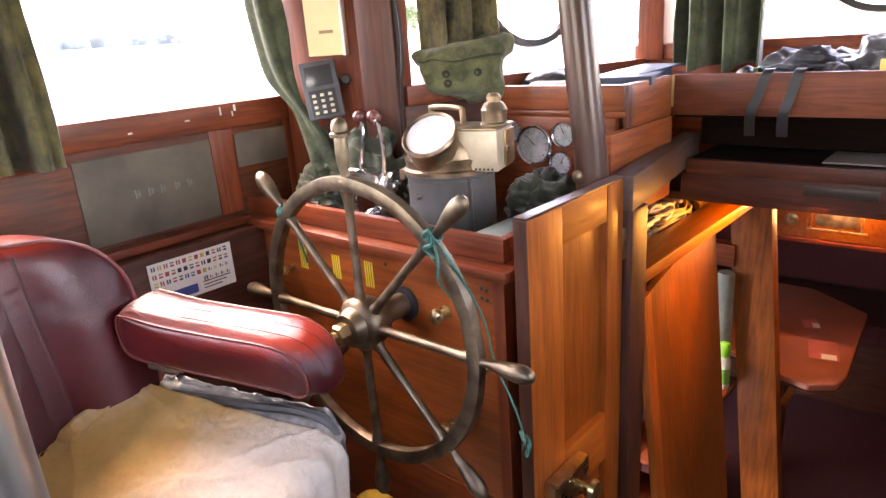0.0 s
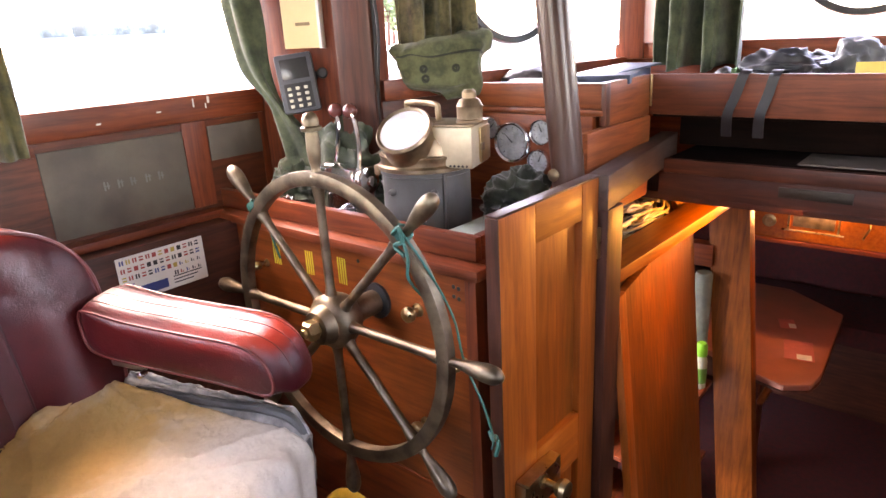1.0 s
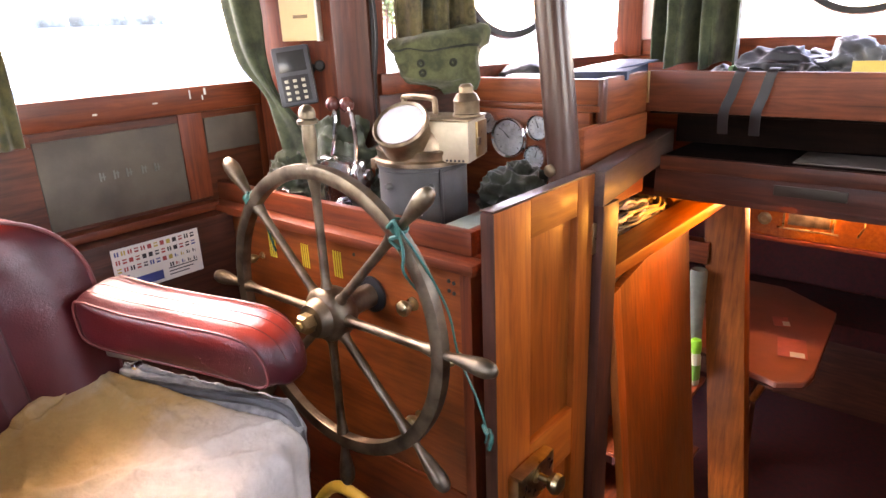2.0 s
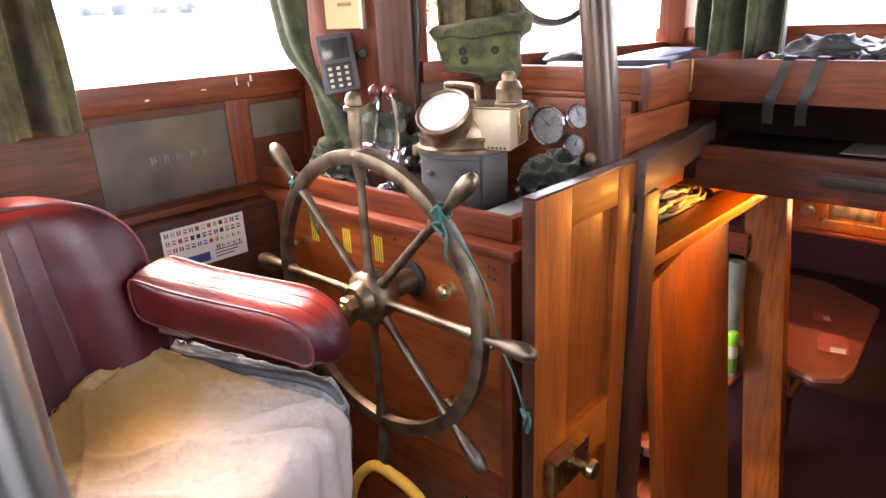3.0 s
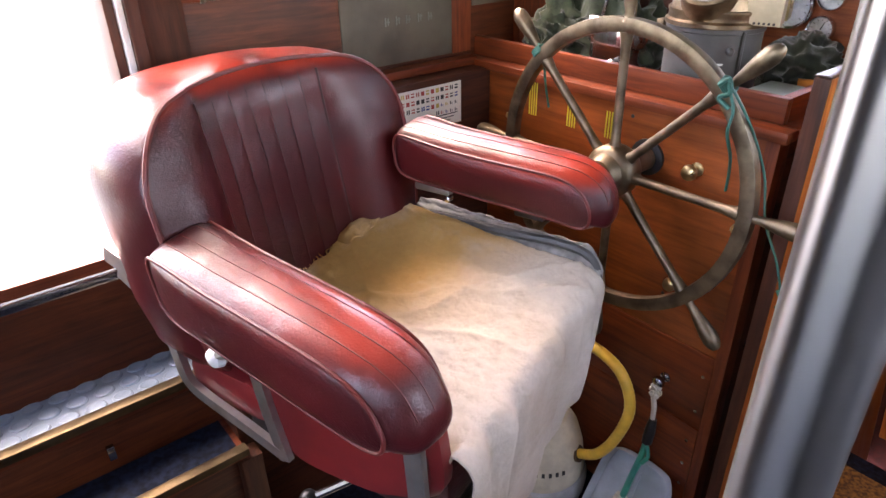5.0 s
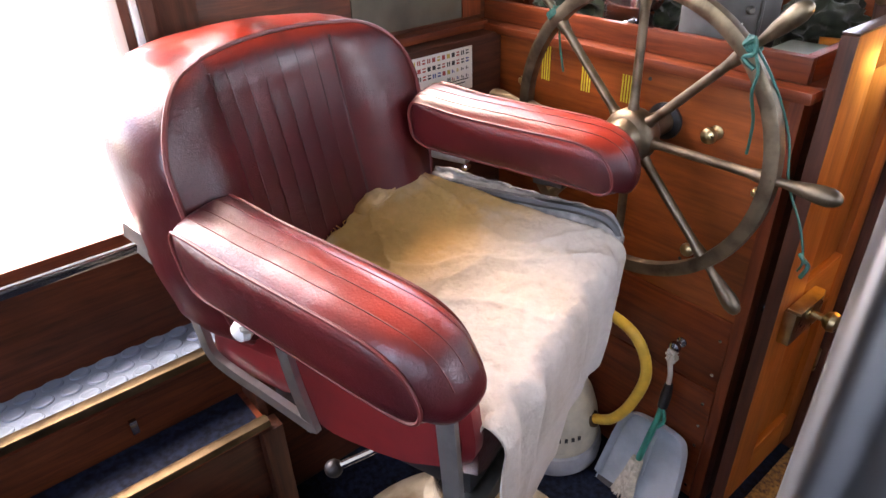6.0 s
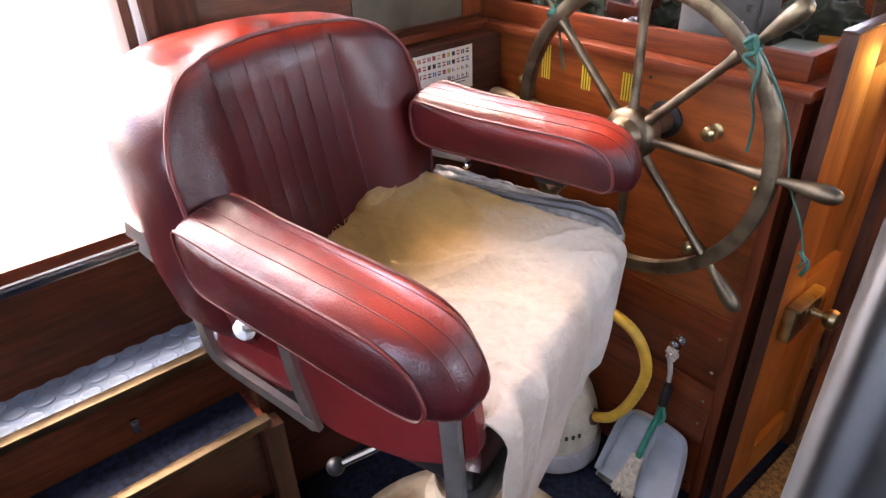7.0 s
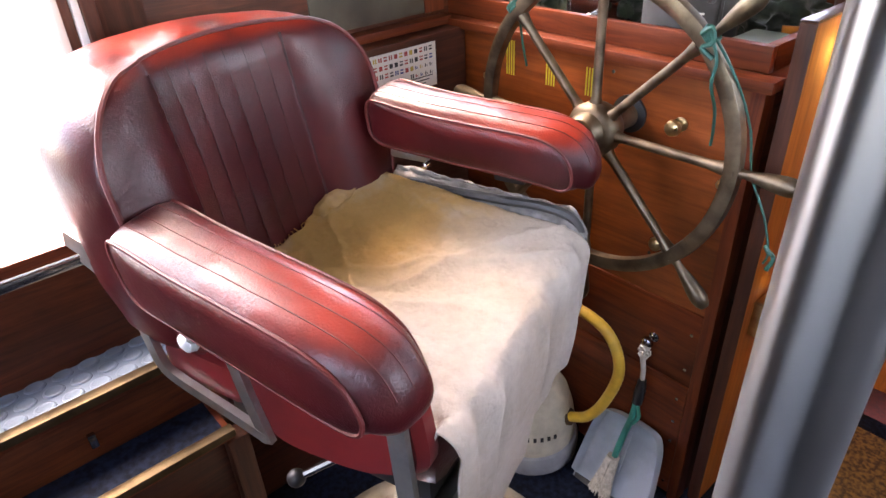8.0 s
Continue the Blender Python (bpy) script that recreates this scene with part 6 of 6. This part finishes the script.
table = thing("saloon_table", (0.36, 2.2, -0.55), "varnished mahogany saloon table with clipped corners", "table")
def prism(bm, pts, z0, z1, b=0.004):
    lo = [bm.verts.new((x, y, z0)) for x, y in pts]
    hi = [bm.verts.new((x, y, z1)) for x, y in pts]
    k = len(pts)
    bm.faces.new(lo[::-1])
    bm.faces.new(hi)
    for i in range(k):
        bm.faces.new((lo[i], lo[(i + 1) % k], hi[(i + 1) % k], hi[i]))
    bmesh.ops.bevel(bm, geom=list(bm.edges), offset=b, segments=2, affect="EDGES")
    return bm
TOP = [(0.34, 1.75), (0.50, 1.70), (0.585, 1.76), (0.60, 1.86), (0.565, 2.52), (0.30, 2.72), (0.08, 2.72), (0.02, 2.6), (0.05, 1.9)]
part("tabletop", prism(bmesh.new(), TOP, 0.175, 0.20), plain("table_varnish", (0.33, 0.1, 0.055), 0.4, 0, 0.12, 6, 0.03, 0.2), table)
part("edge_fiddle", prism(bmesh.new(), [(0.30 + (x - 0.30) * 1.012, 2.2 + (y - 2.2) * 1.012) for x, y in TOP], 0.166, 0.1745, 0.003), DARK_X, table)
part("leg", box(bmesh.new(), 0.26, 0.34, 2.1, 2.2, -0.55, 0.166, 0.006), MAHOG_Z, table)
part("strut", tube(bmesh.new(), [(0.44, 1.98, 0.12), (0.35, 2.08, -0.12)], 0.017, 10), TEAK_Z, table, "pale wooden strut")
lf = thing("leaflet", (0.50, 1.98, 0.20), "red printed leaflet lying on the saloon table", "leaflet")
part("sheet", box(bmesh.new(), -0.055, 0.055, -0.09, 0.09, 0.0, 0.002, 0, Matrix.Translation((0.485, 2.03, 0.2008)) @ Matrix.Rotation(radians(14), 4, "Z")), PINK, lf)
part("white_box", box(bmesh.new(), -0.01, 0.045, -0.085, -0.04, 0.002, 0.0028, 0, Matrix.Translation((0.485, 2.03, 0.2008)) @ Matrix.Rotation(radians(14), 4, "Z")), PAPER, lf)
lf2 = thing("leaflet", (0.40, 2.27, 0.20), "small red and white card lying on the saloon table", "leaflet")
part("sheet", box(bmesh.new(), -0.045, 0.02, -0.05, 0.05, 0.0, 0.002, 0, Matrix.Translation((0.395, 2.28, 0.2008)) @ Matrix.Rotation(radians(20), 4, "Z")), PINK, lf2)
part("white_box", box(bmesh.new(), -0.008, 0.02, -0.045, 0.0, 0.002, 0.0028, 0, Matrix.Translation((0.395, 2.28, 0.2008)) @ Matrix.Rotation(radians(20), 4, "Z")), PAPER, lf2)
seat = thing("saloon_settee", (0.3, 3.2, -0.55), "dark upholstered settee in the lower saloon", "settee")
slab("base", (-0.85, 1.5), (2.95, 3.5), (-0.55, -0.15), DARK_X, seat, 0.01)
slab("cushion", (-0.83, 1.48), (2.93, 3.45), (-0.15, -0.03), MAROON, seat, 0.03)
slab("back_cushion", (-0.83, 1.48), (3.42, 3.55), (-0.03, 0.42), MAROON, seat, 0.03)
for x in (0.36, 0.62, 1.1):
    bulk = slab("cabin_panel", (x, x + 0.20), (3.62, 3.66), (-0.5, 0.95), MAHOG_Z, seat, 0.004)

# ---- floor things ----
vac = thing("vacuum_cleaner", (-0.13, -0.005, 0), "cream canister vacuum cleaner with a yellow hose", "vacuum cleaner")
tv = Matrix.Translation((-0.135, 0.0, 0))
part("base", lathe(bmesh.new(), [(0.12, 0.0), (0.135, 0.012), (0.138, 0.05), (0.132, 0.068), (0.125, 0.072)], tv, 36), plain("pale_grey_plastic", (0.4, 0.41, 0.42), 0.4), vac, "pale grey base")
part("canister", lathe(bmesh.new(), [(0.125, 0.072), (0.127, 0.09), (0.118, 0.16), (0.10, 0.22), (0.072, 0.262), (0.03, 0.275), (0, 0.276)], tv, 36), CREAM, vac)
for k in range(7):
    a = radians(-70 + 9 * k)
    part("vent_slot", box(bmesh.new(), 0.116, 0.124, -0.004, 0.004, 0.13, 0.142, 0, tv @ Matrix.Rotation(a, 4, "Z")), BLACK, vac)
part("hose_socket", tube(bmesh.new(), [(-0.06, 0.02, 0.145), (-0.02, 0.03, 0.165)], 0.024, 14), plain("brown_plastic", (0.1, 0.06, 0.03), 0.4), vac)
hose = spline([(-0.025, 0.03, 0.162), (0.03, 0.035, 0.20), (0.075, 0.04, 0.285), (0.10, 0.045, 0.40), (0.065, 0.045, 0.485), (-0.01, 0.04, 0.52), (-0.11, 0.045, 0.50), (-0.2, 0.05, 0.38), (-0.24, 0.05, 0.2), (-0.25, 0.04, 0.02)], 14)
part("hose", tube(bmesh.new(), hose, [0.0135 + 0.001 * (i % 2) for i in range(len(hose))], 12), YELLOW, vac, "ribbed yellow hose", angle=80)

dp = thing("dustpan", (0.13, 0.05, 0), "pale blue-grey plastic dustpan leaning against the console", "dustpan")
mdp = Matrix.Translation((0.145, 0.0, 0.004)) @ Matrix.Rotation(radians(-3), 4, "Y") @ Matrix.Rotation(radians(64), 4, "X")
pan = bmesh.new()
outl = spline([(-0.115, 0.0, 0), (-0.105, 0.12, 0), (-0.092, 0.205, 0), (-0.06, 0.235, 0), (0.05, 0.238, 0), (0.088, 0.21, 0), (0.105, 0.12, 0), (0.115, 0.0, 0)], 6)
rings = []
for k, h in ((0.02, 0.0), (0.55, 0.0), (0.93, 0.002), (0.985, 0.03), (1.0, 0.034), (1.012, 0.03), (0.985, -0.003), (0.4, -0.003)):
    rings.append([pan.verts.new(mdp @ Vector((q.x * k, 0.11 + (q.y - 0.11) * k if q.y > 0.02 else q.y * k, h if q.y > 0.02 else min(h, 0.004)))) for q in outl])
skin(pan, rings)
part("tray", pan, PAN, dp, angle=60)
part("lip", box(bmesh.new(), -0.112, 0.112, -0.004, 0.012, -0.003, 0.005, 0.002, mdp), GREYP, dp, "scuffed front lip")
part("rib", box(bmesh.new(), -0.004, 0.004, 0.08, 0.2, 0.0, 0.006, 0.002, mdp), PAN, dp)

br = thing("hand_brush", (0.12, 0.03, 0.0), "hand brush with a green handle hanging from a cord", "brush")
part("cord_loop", tube(bmesh.new(), spline([(0.137, 0.083, 0.478), (0.132, 0.088, 0.44), (0.138, 0.09, 0.40), (0.140, 0.088, 0.355)], 5), 0.0065, 8), plain("dirty_cord", (0.5, 0.46, 0.38), 0.8), br, "knotted pale cord")
part("cord_knot", heap(bmesh.new(), (0.137, 0.083, 0.462), (0.014, 0.012, 0.02), 3.0, 0.4, 3.0), plain("cord_knot", (0.5, 0.46, 0.38), 0.8), br)
part("grip", tube(bmesh.new(), [(0.141, 0.089, 0.37), (0.142, 0.083, 0.335), (0.141, 0.078, 0.30)], [0.010, 0.014, 0.013], 10), BLACK, br)
part("handle", tube(bmesh.new(), spline([(0.141, 0.078, 0.315), (0.140, 0.068, 0.26), (0.134, 0.05, 0.20), (0.130, 0.036, 0.15), (0.128, 0.028, 0.125)], 5), 0.0105, 10, flat=0.8), GREENP, br, "teal green plastic handle")
part("hook_end", tube(bmesh.new(), spline([(0.148, 0.07, 0.30), (0.160, 0.062, 0.275), (0.150, 0.056, 0.25)], 5), 0.005, 8), GREENP, br)
rb = random.Random(3)
bm = bmesh.new()
for i in range(130):
    a, q = rb.uniform(0, 6.28), math.sqrt(rb.random())
    x, y = q * math.cos(a), q * math.sin(a)
    p0 = Vector((0.128 + 0.016 * x, 0.026 + 0.012 * y, 0.135))
    tube(bm, [p0, p0 + Vector((0.006 * x - 0.004, -0.016, -0.05)), p0 + Vector((0.02 * x - 0.008, -0.036 + 0.006 * y, -0.118 + 0.01 * rb.random()))], [0.0028, 0.0028, 0.0016], 4)
tagged(part("bristles", bm, BRISTLE, br, "splayed pale bristles"), kind="stuff")
tagged(slab("mat", (0.34, 1.0), (0.10, 0.72), (0.0002, 0.014), COIR, b=0.004), "brown coir mat before the steps down", "mat")

# ---- harbour outside ----
PALEGLASS = plain("pale_cabin_glass", (0.14, 0.175, 0.18), 0.2, 0, 0.3, 2.5, 0)


def hull(name, c, length, beam, h, turn, mat, label):
    b_ = thing(name, (*c, -1.2), label, "boat")
    m = Matrix.Translation((*c, -1.2)) @ Matrix.Rotation(radians(turn), 4, "Z")
    bm = bmesh.new()
    rings = []
    for i in range(15):
        t = i / 14
        w = beam / 2 * (1 - max(0, (t - 0.55) / 0.45) ** 2.2) * (0.86 + 0.14 * min(1, t / 0.2))
        top = h * (0.82 + 0.35 * t * t)
        rings.append([bm.verts.new(m @ Vector(((t - 0.5) * length, y * max(w, 0.03), z))) for y, z in ((-0.7, -0.2), (-0.95, h * 0.5), (-1.0, top), (1.0, top), (0.95, h * 0.5), (0.7, -0.2))])
    skin(bm, rings)
    part("hull", bm, mat, b_)
    cab = part("cabin", box(bmesh.new(), -0.22 * length, 0.15 * length, -beam * 0.32, beam * 0.32, h * 0.8, h * 0.8 + 2.75, 0.08, m), WHITE, b_)
    for k in range(4):
        x = -0.2 * length + k * 0.085 * length
        part("cabin_window", box(bmesh.new(), x, x + 0.076 * length, -beam * 0.325, beam * 0.325, h * 0.8 + 1.65, h * 0.8 + 2.3, 0.02, m), PALEGLASS, cab)
    part("mast", tube(bmesh.new(), [m @ Vector((0.05 * length, 0, h)), m @ Vector((0.05 * length, 0, h + 7))], 0.06, 8), ALU, b_)
    return b_


hull("moored_boat", (-21.0, 9.0), 11, 3.4, 1.9, 82, plain("hull_blue", (0.28, 0.4, 0.52), 0.35), "moored boat with a pale blue hull and white cabin")
hull("moored_boat", (-27.0, 22.0), 12, 3.4, 1.9, 72, WHITE, "white moored boat with a white cabin")
hull("moored_boat", (-30.0, 2.8), 12, 3.2, 1.2, 93, plain("hull_navy", (0.1, 0.15, 0.32), 0.35), "moored boat with a navy hull and white cabin")
tagged(slab("quay", (-90, -62), (-300, 300), (-1.4, 0.3), plain("quay_stone", (0.4, 0.39, 0.36), 0.8, 0, 0.2, 1.0), b=0.1), "long pale stone quay across the water", "quay", kind="structure")


def tree(x, y, h, seed):
    r = random.Random(seed)
    t = thing("tree", (x, y, 0.3), "leafy broad tree on the far quay", "tree", group="trees along the quay")
    tr_ = part("trunk", tube(bmesh.new(), [(x, y, 0.3), (x + 0.1, y, 0.3 + 0.3 * h), (x, y + 0.2, 0.3 + 0.55 * h)], [0.28, 0.2, 0.12], 8), DARK_Z, t)
    for k in range(5):
        a = k * 1.26 + r.random()
        part("limb", tube(bmesh.new(), [(x, y + 0.1, 0.3 + 0.35 * h), (x + 0.9 * math.cos(a), y + 0.9 * math.sin(a), 0.3 + 0.55 * h), (x + 1.9 * math.cos(a), y + 1.9 * math.sin(a), 0.3 + 0.7 * h)], [0.1, 0.07, 0.03], 6), DARK_Z, tr_)
    bm = bmesh.new()
    for i in range(420):
        a, b_, q = r.uniform(0, 6.28), r.uniform(-1, 1), r.random() ** 0.4
        c = Vector((x + 2.6 * q * math.cos(a) * math.sqrt(1 - b_ * b_), y + 2.8 * q * math.sin(a) * math.sqrt(1 - b_ * b_), 0.3 + 0.66 * h + 0.36 * h * q * b_))
        d_, e_ = (Vector((r.uniform(-1, 1), r.uniform(-1, 1), r.uniform(-1, 1))) * 0.34 for _ in range(2))
        bm.faces.new([bm.verts.new(c + d_), bm.verts.new(c + e_), bm.verts.new(c - d_), bm.verts.new(c - e_)])
    part("crown", bm, LEAVES, t)


LEAVES = plain("leaves", (0.12, 0.17, 0.07), 0.7, 0, 0.2, 1.5, 0)
for k in (0, 8, 9):
    tree(-70 + 3 * (k % 3), 8 + 7.2 * k, 6.5 + 1.5 * ((k * 7) % 3), 20 + k)
